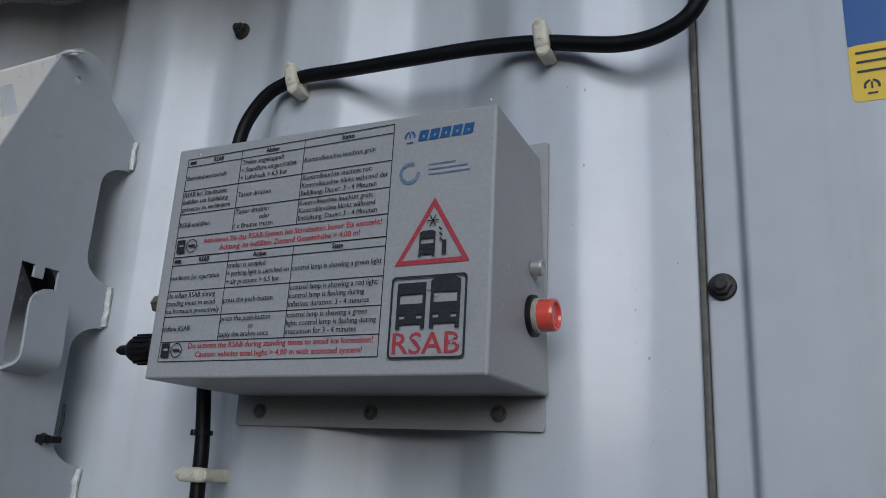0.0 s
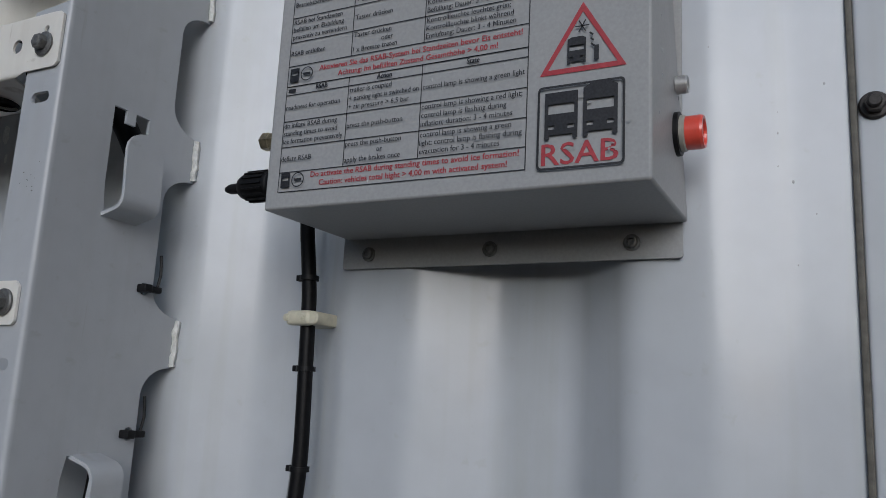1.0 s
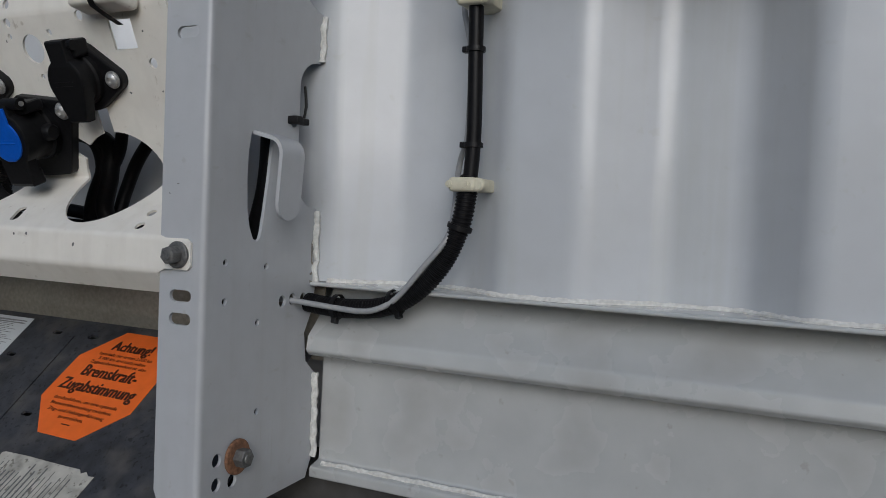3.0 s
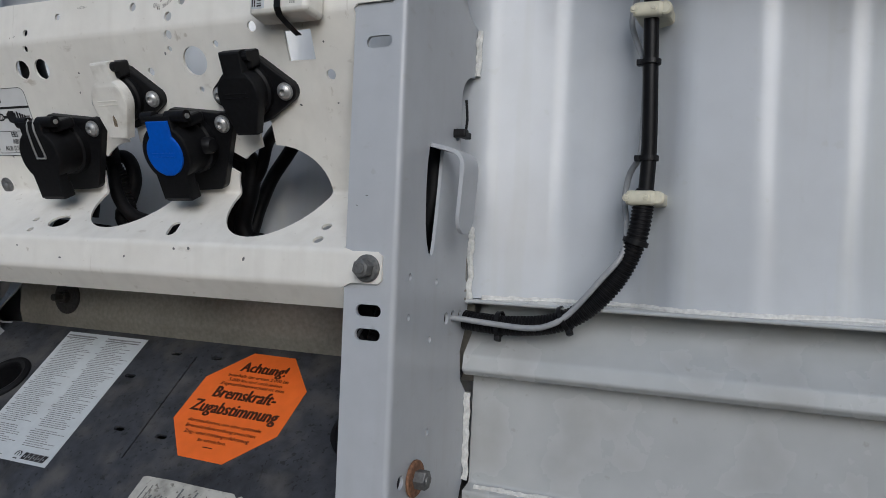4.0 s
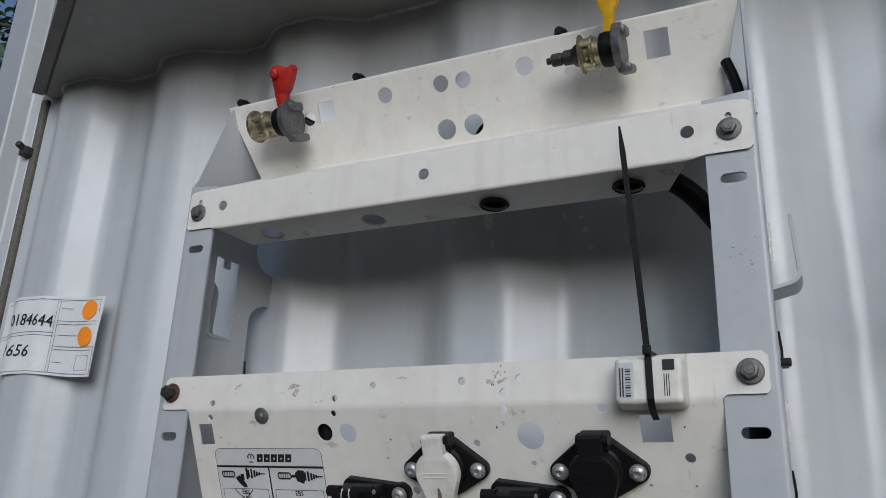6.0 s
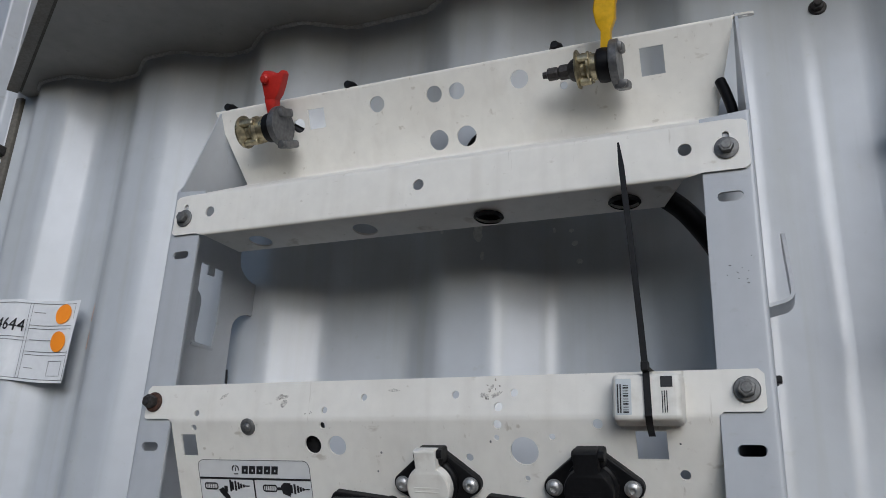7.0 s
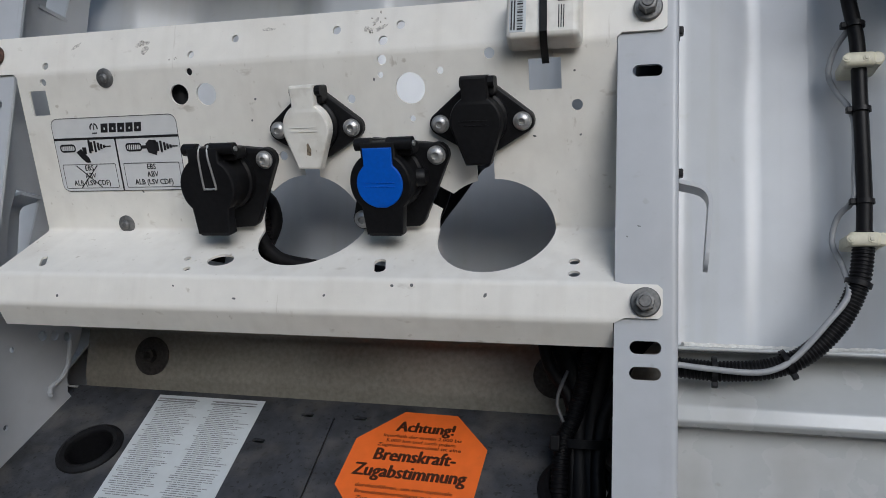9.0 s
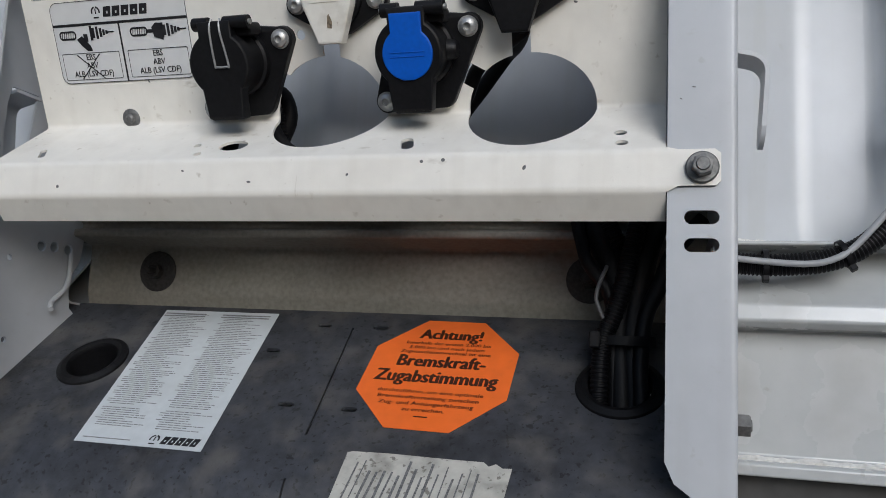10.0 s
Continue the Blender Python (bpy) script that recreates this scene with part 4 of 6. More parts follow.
def large_socket(x, z, latch, insert_mat, label):
    m = on_plate(x, z)
    t = thing("brake_socket", (0, 0, 0), label, "electrical socket", "electrical sockets", m=m)
    fl = []
    for cx, cy, r, a0, a1 in ((0.052, 0.022, 0.014, -30, 110), (-0.02, 0.030, 0.014, 110, 170), (-0.044, -0.052, 0.013, 150, 290), (0.02, -0.048, 0.014, 290, 330)):
        for i in range(7):
            a = radians(a0 + (a1 - a0) * i / 6)
            fl.append((cx + r * math.cos(a), cy + r * math.sin(a)))
    part("flange", slab(fl, 0.0, 0.011, bevel=0.002), M_BLACK, t, local=True)
    part("barrel", turned([(0.037, 0.008), (0.037, 0.020), (0.034, 0.022), (0.034, 0.046), (0.036, 0.047), (0.036, 0.056), (0, 0.056)], 32), M_BLACK, t, local=True)
    part("hinge", join(block(-0.022, 0.028, 0.020, 0.036, 0.042, 0.050, 0.004),
                       *[turned([(0, a), (0.0072, a), (0.0072, b), (0, b)], 12, Matrix.Translation((0, 0.043, 0.053)) @ Matrix.Rotation(radians(90), 4, "Y")) for a, b in ((-0.027, -0.009), (0.010, 0.039))]), M_BLACK, t, local=True)
    part("hinge_pin", turned([(0, -0.029), (0.003, -0.029), (0.003, 0.041), (0, 0.041)], 10, Matrix.Translation((0, 0.043, 0.053)) @ Matrix.Rotation(radians(90), 4, "Y")), M_BRIGHT, t, local=True)
    lid = part("lid", slab(round_top(0.036, (0.021, 0.058), 0.020, 0.046, tail=0.75), 0.048, 0.061, bevel=0.003), M_BLACK, t, "black plastic hinged lid", local=True)
    part("latch", block(-0.020, -0.060, 0.040, 0.020, -0.040, 0.060, 0.003), M_BLACK, lid, local=True)
    if insert_mat is not None:
        ins = part("insert", slab(round_top(0.0265, (0.006, 0.026), 0.0165, 0.040), 0.060, 0.0635, bevel=0.0012), insert_mat, lid, "bright blue plastic insert", local=True)
        part("raised_mark", join(block(-0.018, -0.003, 0.063, 0.018, -0.0022, 0.0642, 0.0003), block(-0.018, 0.0015, 0.063, 0.018, 0.0022, 0.0642, 0.0003)), insert_mat, lid, local=True)
    if latch:
        loop = smooth_line([(-0.003, 0.048, 0.057), (-0.004, 0.036, 0.0625), (-0.003, 0.001, 0.0625), (-0.001, -0.002, 0.0625), (0.011, -0.002, 0.0625), (0.013, 0.001, 0.0625), (0.008, 0.036, 0.0625), (0.007, 0.048, 0.057)], 0.004)
        part("spring_clip", tube(loop, 0.0012, 8, 0.004), M_BRIGHT, lid, "bright wire spring clip", local=True)
    else:
        part("side_boss", turned([(0, 0.013), (0.008, 0.013), (0.010, 0.010), (0.011, 0.0), (0, 0)], 16, Matrix.Translation((0.030, 0.0, 0.026)) @ Matrix.Rotation(radians(90), 4, "Y")), M_BLACK, t, local=True)
    for sx, sy in ((0.052, 0.022), (-0.044, -0.052)):
        socket_screw(t, m @ Matrix.Translation((sx, sy, 0.011)), 0.009)
    return t


white = small_socket(-0.375, 1.851, M_WHITE, "black trailer socket with a grubby white hinged lid")
part("lid_stain", slab([(-0.001, -0.030), (0.004, -0.031), (0.005, -0.024), (0.002, -0.016), (0.000, -0.018)], 0.0371, 0.0374), material("brown_grime", (0.24, 0.19, 0.13), 0.8, grain=0.3, scale=300), white, local=True)
small_socket(-0.177, 1.851, M_BLACK, "black trailer socket with a closed black lid")
large_socket(-0.497, 1.796, True, None, "round black brake socket with a wire clip on its lid")
large_socket(-0.282, 1.796, False, M_BLUE, "round black brake socket with a bright blue lid")

# cables behind the panel
BACK = "black cable hanging behind the connector panel"


def cable(pts, r, label, ridges=0.0, mat=None, name="cable", n=12, category="cable", group=""):
    return single(name, tube(pts, r, n, 0.008, ridges), mat or M_RUBBER, label, category, group)


G = "cables behind the panel"
cable([(-0.160, 0.075, 1.850), (-0.185, 0.10, 1.828), (-0.240, 0.14, 1.806), (-0.258, 0.15, 1.77), (-0.282, 0.15, 1.73), (-0.298, 0.155, 1.69), (-0.27, 0.17, 1.662), (-0.15, 0.18, 1.66), (-0.09, 0.18, 1.62), (-0.085, 0.17, 1.50)], 0.0085, BACK, group=G)
cable([(-0.30, 0.12, 1.80), (-0.272, 0.145, 1.782), (-0.274, 0.15, 1.74), (-0.287, 0.155, 1.69), (-0.26, 0.165, 1.664), (-0.14, 0.175, 1.655), (-0.085, 0.175, 1.60), (-0.08, 0.17, 1.45)], 0.0125, BACK, group=G)
cable([(-0.33, 0.13, 1.80), (-0.292, 0.14, 1.788), (-0.282, 0.148, 1.75), (-0.30, 0.15, 1.71), (-0.31, 0.155, 1.675), (-0.27, 0.16, 1.664)], 0.012, BACK, group=G)
cable([(-0.568, 0.15, 1.70), (-0.560, 0.15, 1.755), (-0.532, 0.15, 1.787), (-0.500, 0.15, 1.787), (-0.486, 0.152, 1.757), (-0.499, 0.155, 1.722), (-0.512, 0.155, 1.70), (-0.47, 0.16, 1.67), (-0.34, 0.165, 1.665), (-0.2, 0.17, 1.665), (-0.10, 0.175, 1.65)], 0.010, BACK, group=G)
cable([(-0.585, 0.05, 1.945), (-0.572, 0.040, 1.915), (-0.566, 0.045, 1.885), (-0.562, 0.065, 1.85), (-0.555, 0.10, 1.80)], 0.016, BACK, group=G)
cable([(-0.51, 0.12, 1.79), (-0.498, 0.14, 1.755), (-0.490, 0.15, 1.71), (-0.46, 0.15, 1.675), (-0.36, 0.155, 1.668), (-0.24, 0.16, 1.664), (-0.12, 0.17, 1.655), (-0.08, 0.17, 1.60)], 0.0105, BACK, ridges=0.0012, group=G)
cable([(-0.60, 0.12, 1.68), (-0.53, 0.125, 1.675), (-0.45, 0.14, 1.668), (-0.38, 0.145, 1.665), (-0.30, 0.15, 1.655)], 0.015, "black corrugated conduit lying behind the connector panel", ridges=0.0015, group=G)
single("cable_tie", turned([(0.023, -0.004), (0.0245, -0.004), (0.0245, 0.004), (0.023, 0.004)], 18, Matrix.Translation((-0.398, 0.147, 1.66)) @ Matrix.Rotation(radians(90), 4, "Y")), M_BLACK, "black cable tie round a conduit", "cable tie", "cable ties")
cable([(-0.515, 0.10, 1.83), (-0.507, 0.125, 1.80), (-0.503, 0.13, 1.765), (-0.495, 0.13, 1.732), (-0.468, 0.132, 1.704), (-0.42, 0.135, 1.694), (-0.37, 0.14, 1.692), (-0.33, 0.15, 1.688), (-0.29, 0.16, 1.68), (-0.22, 0.17, 1.668)], 0.0095, BACK, group=G)
cable([(-0.177, 0.060, 1.850), (-0.182, 0.09, 1.832), (-0.198, 0.145, 1.832), (-0.221, 0.195, 1.836), (-0.250, 0.200, 1.798), (-0.275, 0.198, 1.762), (-0.292, 0.195, 1.72), (-0.30, 0.185, 1.68), (-0.33, 0.175, 1.668)], 0.0095, BACK, group=G)
# bundle that drops beside the upright
BUN = "black cable in the bundle beside the upright"
for r, rd, pts in ((0.0075, 0.0, ((-0.135, 0.180, 1.68), (-0.127, 0.170, 1.627), (-0.121, 0.166, 1.602), (-0.114, 0.163, 1.579), (-0.101, 0.160, 1.562), (-0.088, 0.160, 1.540), (-0.085, 0.160, 1.50), (-0.082, 0.150, 1.43), (-0.08, 0.140, 1.33))),
                   (0.0155, 0.0, ((-0.120, 0.190, 1.68), (-0.109, 0.180, 1.628), (-0.099, 0.176, 1.602), (-0.089, 0.174, 1.577), (-0.079, 0.172, 1.546), (-0.078, 0.168, 1.496), (-0.074, 0.156, 1.435), (-0.072, 0.145, 1.33))),
                   (0.0105, 0.0012, ((-0.050, 0.170, 1.68), (-0.059, 0.162, 1.625), (-0.067, 0.156, 1.588), (-0.073, 0.152, 1.557), (-0.084, 0.149, 1.520), (-0.094, 0.146, 1.492), (-0.097, 0.138, 1.434), (-0.095, 0.130, 1.33))),
                   (0.0150, 0.0, ((-0.030, 0.190, 1.68), (-0.041, 0.182, 1.628), (-0.050, 0.178, 1.597), (-0.058, 0.174, 1.559), (-0.065, 0.168, 1.496), (-0.060, 0.156, 1.435), (-0.058, 0.145, 1.33))),
                   (0.0090, 0.0, ((0.010, 0.175, 1.63), (-0.008, 0.170, 1.61), (-0.023, 0.166, 1.589), (-0.037, 0.163, 1.552), (-0.050, 0.160, 1.521), (-0.055, 0.152, 1.472), (-0.053, 0.142, 1.424), (-0.055, 0.135, 1.33))),
                   (0.0120, 0.0012, ((-0.040, 0.200, 1.68), (-0.052, 0.196, 1.60), (-0.064, 0.190, 1.545), (-0.072, 0.184, 1.49), (-0.068, 0.170, 1.43), (-0.066, 0.155, 1.33))),
                   (0.0110, 0.0, ((-0.100, 0.205, 1.68), (-0.090, 0.200, 1.60), (-0.074, 0.194, 1.545), (-0.088, 0.180, 1.49), (-0.086, 0.168, 1.43), (-0.084, 0.155, 1.33)))):
    cable(pts, r, BUN, rd, group="cable bundle")
bt = slab(circle(0, 0, 0.036, 24, 0.031), -0.005, 0.005, [circle(0, 0, 0.0345, 24, 0.0295)], m=Matrix.Translation((-0.074, 0.166, 1.494)))
single("cable_tie", join(bt, block(-0.108, 0.130, 1.485, -0.096, 0.143, 1.503, 0.002)), M_BLACK, "black cable tie round the cable bundle", "cable tie", "cable ties")
cable([(-0.092, 0.160, 1.575), (-0.099, 0.150, 1.556), (-0.102, 0.143, 1.537), (-0.094, 0.143, 1.517)], 0.0022, "thin grey wire in the cable bundle", mat=M_DULLWIRE, group="cable bundle")
# hose behind the upper panel
cable([(-0.20, 0.12, 2.29), (-0.15, 0.14, 2.285), (-0.091, 0.155, 2.252), (-0.054, 0.16, 2.214), (-0.018, 0.165, 2.15), (0.0, 0.165, 2.06), (0.0, 0.16, 1.98), (-0.005, 0.16, 1.86), (0.0, 0.15, 1.74), (-0.02, 0.15, 1.66)], 0.0155, "thick black hose behind the panels", ridges=0.0, group="cables behind the panel")
cable([(-0.72, 0.115, 2.41), (-0.70, 0.17, 2.38), (-0.55, 0.19, 2.30), (-0.39, 0.17, 2.34), (-0.33, 0.15, 2.28), (-0.315, 0.075, 2.216)], 0.006, "thin black air line behind the leaning plate", group="cables behind the panel")

HID = "black air hose behind the leaning plate"
cable([(-0.712, 0.100, 2.44), (-0.690, 0.112, 2.428), (-0.668, 0.128, 2.418), (-0.645, 0.145, 2.405), (-0.625, 0.165, 2.385)], 0.0095, HID, group="cables behind the panel")
cable([(-0.415, 0.195, 2.37), (-0.395, 0.165, 2.386), (-0.372, 0.155, 2.396), (-0.33, 0.15, 2.39), (-0.24, 0.15, 2.35), (-0.16, 0.14, 2.29)], 0.0100, HID, group="cables behind the panel")
cable([(-0.004, 0.105, 2.40), (0.004, 0.102, 2.372), (0.010, 0.100, 2.338), (0.006, 0.105, 2.30)], 0.0075, "black hose end beside the coupling panel", group="cables behind the panel")

# ---- tag strapped to the panel ----
tag = thing("transponder_tag", (-0.104, -0.0, 1.939), "small white plastic transponder box strapped to the panel", "transponder")
tb = block(-0.143, -0.034, 1.910, -0.065, -0.001, 1.968, 0.006, seg=3)
for v in tb.verts:
    if v.co.y < -0.02:
        v.co.z = 1.939 + (v.co.z - 1.939) * 0.9
        v.co.x = -0.104 + (v.co.x + 0.104) * 0.96
part("tag_case", tb, M_WHITE, tag)
tp = Print(OUT(-0.104, -0.0342, 1.939))
tp.bar(0.016, 0.010, 0.029, 0.022)
for i in range(3):
    tp.bar(0.017 + i * 0.0025, -0.018, 0.018 + i * 0.0025, 0.006)
tp.done("tag_print", M_INK, tag)
lab = part("tag_label", slab(rect(-0.033, -0.020, -0.016, 0.020, 0.001), 0.0, 0.0004, m=OUT(-0.104, -0.0341, 1.939)), M_PAPER, tag)
tp = Print(OUT(-0.104, -0.0346, 1.939))
for i in range(11):
    tp.bar(-0.025, -0.018 + i * 0.0030, -0.019, -0.018 + i * 0.0030 + (0.0008 if i % 3 else 0.0018))
for i in range(2):
    tp.bar(-0.0315 + i * 0.003, -0.018, -0.0300 + i * 0.003, 0.014)
tp.done("tag_code", M_INK, tag)
tie = thing("long_cable_tie", (-0.1, -0.036, 1.97), "long black cable tie round the tag, its loose end standing up", "cable tie", "cable ties")
tail = bmesh.new()
rings = []
for p, w in (((-0.103, -0.037, 1.968), 0.0036), ((-0.106, -0.039, 2.02), 0.0036), ((-0.113, -0.041, 2.12), 0.0036), ((-0.121, -0.040, 2.22), 0.0034), ((-0.1245, -0.036, 2.253), 0.0012)):
    rings.append([tail.verts.new((p[0] + a * w, p[1] + b * 0.0009, p[2])) for a, b in ((-1, -1), (1, -1), (1, 1), (-1, 1))])
for a, b in zip(rings, rings[1:]):
    for k in range(4):
        tail.faces.new((a[k], a[(k + 1) % 4], b[(k + 1) % 4], b[k]))
tail.faces.new(rings[0][::-1])
tail.faces.new(rings[-1])
part("tail", tail, M_BLACK, tie)
part("lock", block(-0.1075, -0.043, 1.966, -0.0985, -0.034, 1.977, 0.0015), M_BLACK, tie)
band = bmesh.new()
pts = [(-0.103, 0.012, 1.975), (-0.103, -0.034, 1.972), (-0.1025, -0.0362, 1.960), (-0.1015, -0.0362, 1.918), (-0.102, -0.030, 1.911), (-0.1035, -0.012, 1.906), (-0.105, 0.010, 1.901)]
rings = [[band.verts.new((p[0] + a * 0.0038, p[1], p[2])) for a in (-1, 1)] + [band.verts.new((p[0] + a * 0.0038, p[1] - 0.0011, p[2] - 0.0006)) for a in (1, -1)] for p in pts]
for a, b in zip(rings, rings[1:]):
    for k in range(4):
        band.faces.new((a[k], a[(k + 1) % 4], b[(k + 1) % 4], b[k]))
band.faces.new(rings[0][::-1])
band.faces.new(rings[-1])
part("band", band, M_BLACK, tie)

# ---- control box on the wall ----
box = thing("control_box", (0.47, 0.222, 2.013), "grey painted steel control box with printed instructions", "control box")
BX0, BX1, BZ0, BZ1, BY0, BY1 = 0.284, 0.666, 2.047, 2.300, 0.066, 0.219
case = block(BX0, BY0, BZ0, BX1, BY1, BZ1, 0.0026, seg=3)
for v in case.verts:
    if v.co.z > 2.2:
        v.co.z -= 0.010 * (v.co.x - BX0) / (BX1 - BX0) * (BY1 - v.co.y) / (BY1 - BY0)
        if v.co.x > 0.6 and v.co.y > 0.15:
            v.co.x -= 0.014
part("case", case, M_BOX, box)
part("mounting_plate", slab(rect(-0.192, -0.1535, 0.192, 0.151, 0.003), 0, 0.003, [circle(x, -0.137, 0.004, 12) for x in (-0.157, -0.006, 0.144)], m=OUT(0.469, 0.2225, 2.167)), M_BOX, box)
for x in (0.312, 0.463, 0.613):
    part("screw", turned([(0.0085, 0), (0.0085, 0.0015), (0.006, 0.002), (0.0058, 0.0055), (0.0035, 0.0065), (0.003, 0.004), (0, 0.004)], 12, OUT(x, 0.2195, 2.030)), M_STEEL, box)
RIGHT = lambda y, z: axes((BX1, y, z), (0, 1, 0), (0, 0, 1))
LEFT = lambda y, z: axes((BX0, y, z), (0, -1, 0), (0, 0, 1))
btn = part("button_collar", turned([(0.0165, 0.0), (0.0165, 0.008), (0.0145, 0.010), (0, 0.010)], 24, RIGHT(0.165, 2.116)), M_COLLAR, box, "beige plastic button collar")
part("gasket", turned([(0.0200, 0.0), (0.0200, 0.004), (0.0165, 0.0045)], 24, RIGHT(0.165, 2.116)), M_BLACK, btn)
part("push_button", turned([(0.0152, 0.007), (0.0155, 0.022), (0.0145, 0.0245), (0.012, 0.0245), (0.0112, 0.022), (0, 0.022)], 24, RIGHT(0.165, 2.116)), M_BUTTON, btn, "faded red push button")
part("indicator_lamp", turned([(0.0085, 0.0), (0.0085, 0.009), (0.0075, 0.0105), (0.0055, 0.0105), (0.004, 0.009), (0, 0.009)], 18, RIGHT(0.166, 2.163)), M_BRIGHT, box, "small chrome-rimmed indicator lamp")
gl = part("cable_gland", turned([(0.013, 0.0), (0.013, 0.008), (0.016, 0.009), (0.016, 0.018), (0.0145, 0.019), (0.0155, 0.021), (0.0155, 0.052), (0.012, 0.060), (0.006, 0.064), (0.0055, 0.078), (0.003, 0.084), (0, 0.084)], 14, LEFT(0.100, 2.084)), M_BLACK, box, "ribbed black plastic cable gland")
part("gland_ribs", join(*[block(-0.001, -0.0172, 0.024, 0.001, 0.0172, 0.050, 0.0, LEFT(0.100, 2.084) @ Matrix.Rotation(k * math.pi / 8, 4, "Z")) for k in range(8)]), M_BLACK, gl)
part("air_fitting", turned([(0.010, 0.0), (0.010, 0.006), (0.012, 0.007), (0.012, 0.016), (0.009, 0.018), (0.009, 0.036), (0.010, 0.037), (0.010, 0.046), (0.005, 0.050), (0, 0.050)], 6, LEFT(0.110, 2.137)), M_BRASS, box, "small brass air fitting")
part("upper_fitting", turned([(0.008, 0.0), (0.009, 0.020), (0.012, 0.022), (0.012, 0.036), (0.009, 0.040), (0, 0.040)], 10, LEFT(0.125, 2.222)), M_STEEL, box)

FB = axes((0.0, BY0, 0.0), (1, 0, 0), (0, 0, 1))
ink = Print(FB, 0.0008)
TX0, TX1, TZ0, TZ1 = 0.3005, 0.561, 2.064, 2.286
LW = 0.0009
C1, C2 = 0.376, 0.457
half = (TZ0 + TZ1) / 2 - 0.001
for base, top in ((half, TZ1), (TZ0, half)):
    hgt = top - base
    rows_z = [top, top - 0.009, top - 0.037, top - 0.064, top - 0.090, base]
    for zz in rows_z[:-1] + [base]:
        ink.line(TX0, zz, TX1, zz, LW)
    for cx in (C1, C2):
        ink.line(cx, top, cx, rows_z[4], LW)
ink.line(TX0, TZ0, TX0, TZ1, LW)
ink.line(TX1, TZ0, TX1, TZ1, LW)


def cell(x0, x1, z0, z1, lines, h=0.0044, centre=()):
    gap = (z1 - z0) / len(lines)
    for i, s in enumerate(lines):
        zb = z1 - gap * (i + 0.5) - h * 0.42
        if i in centre:
            ink.text(s, (x0 + x1) / 2, zb, h, align="CENTER", stretch=0.92, heavy=0.00006)
        else:
            trial = letters(s, h, stretch=0.92)
            wide = max(v.co.x for v in trial.verts)
            trial.free()
            ink.text(s, x0 + 0.0022, zb, h, width=min(wide, x1 - x0 - 0.0045), heavy=0.00006)


for top, head, rows in ((TZ1, ("RSAB", "Aktion", "Status"),
                         ((["Betriebsbereitschaft"], ["Trailer angekuppelt", "+ Standlicht eingeschaltet", "+ Luftdruck > 6,5 bar"], ["Kontrollleuchte leuchtet grün"]),
                          (["RSAB bei Standzeiten", "befüllen um Eisbildung", "präventiv zu verhindern"], ["Taster drücken"], ["Kontrollleuchte leuchtet rot;", "Kontrollleuchte blinkt während der", "Befüllung; Dauer: 3 - 4 Minuten"]),
                          (["RSAB entlüften"], ["Taster drücken", "oder", "1 x Bremse treten"], ["Kontrollleuchte leuchtet grün;", "Kontrollleuchte blinkt während", "Entlüftung; Dauer: 3 - 4 Minuten"]))),
                        (half, ("RSAB", "Action", "State"),
                         ((["readiness for operation"], ["trailer is coupled", "+ parking light is switched on", "+ air pressure > 6,5 bar"], ["control lamp is showing a green light"]),
                          (["do inflate RSAB during", "standing times to avoid", "ice formation preventively"], ["press the push-button"], ["control lamp is showing a red light;", "control lamp is flashing during", "inflation; duration: 3 - 4 minutes"]),
                          (["deflate RSAB"], ["press the push-button", "or", "apply the brakes once"], ["control lamp is showing a green", "light; control lamp is flashing during", "evacuation for 3 - 4 minutes"])))):
    zs = [top, top - 0.009, top - 0.037, top - 0.064, top - 0.090]
    for (x0, x1), s in zip(((TX0 + 0.012, C1), (C1, C2), (C2, TX1)), head):
        ink.text(s, (x0 + x1) / 2, top - 0.0068, 0.0050, align="CENTER", heavy=0.0003, stretch=0.85)
    ink.bar(TX0 + 0.003, top - 0.0065, TX0 + 0.012, top - 0.003)
    for i, row in enumerate(rows):
        for (x0, x1), lines in zip(((TX0, C1), (C1, C2), (C2, TX1)), row):
            cell(x0, x1, zs[i + 2] + 0.0012, zs[i + 1] - 0.0012, lines, 0.0052, (1,) if lines[1:2] in (["oder"], ["or"]) else ())
# small lorry and height symbols beside the warnings
for base in (half, TZ0):
    ink.shape(rect(TX0 + 0.004, base + 0.004, TX0 + 0.015, base + 0.0185, 0.001), [rect(TX0 + 0.006, base + 0.011, TX0 + 0.013, base + 0.0145)])
    ink.shape(circle(TX0 + 0.0245, base + 0.011, 0.0075, 24), [circle(TX0 + 0.0245, base + 0.011, 0.0064, 24)])
    ink.bar(TX0 + 0.020, base + 0.0098, TX0 + 0.029, base + 0.0124)
# lorry figures in the triangle and in the framed sign
SX0, SX1, SZ0, SZ1 = 0.5715, 0.6455, 2.061, 2.134
ink.shape(rect(SX0, SZ0, SX1, SZ1, 0.004), [rect(SX0 + 0.002, SZ0 + 0.002, SX1 - 0.002, SZ1 - 0.002, 0.003)])


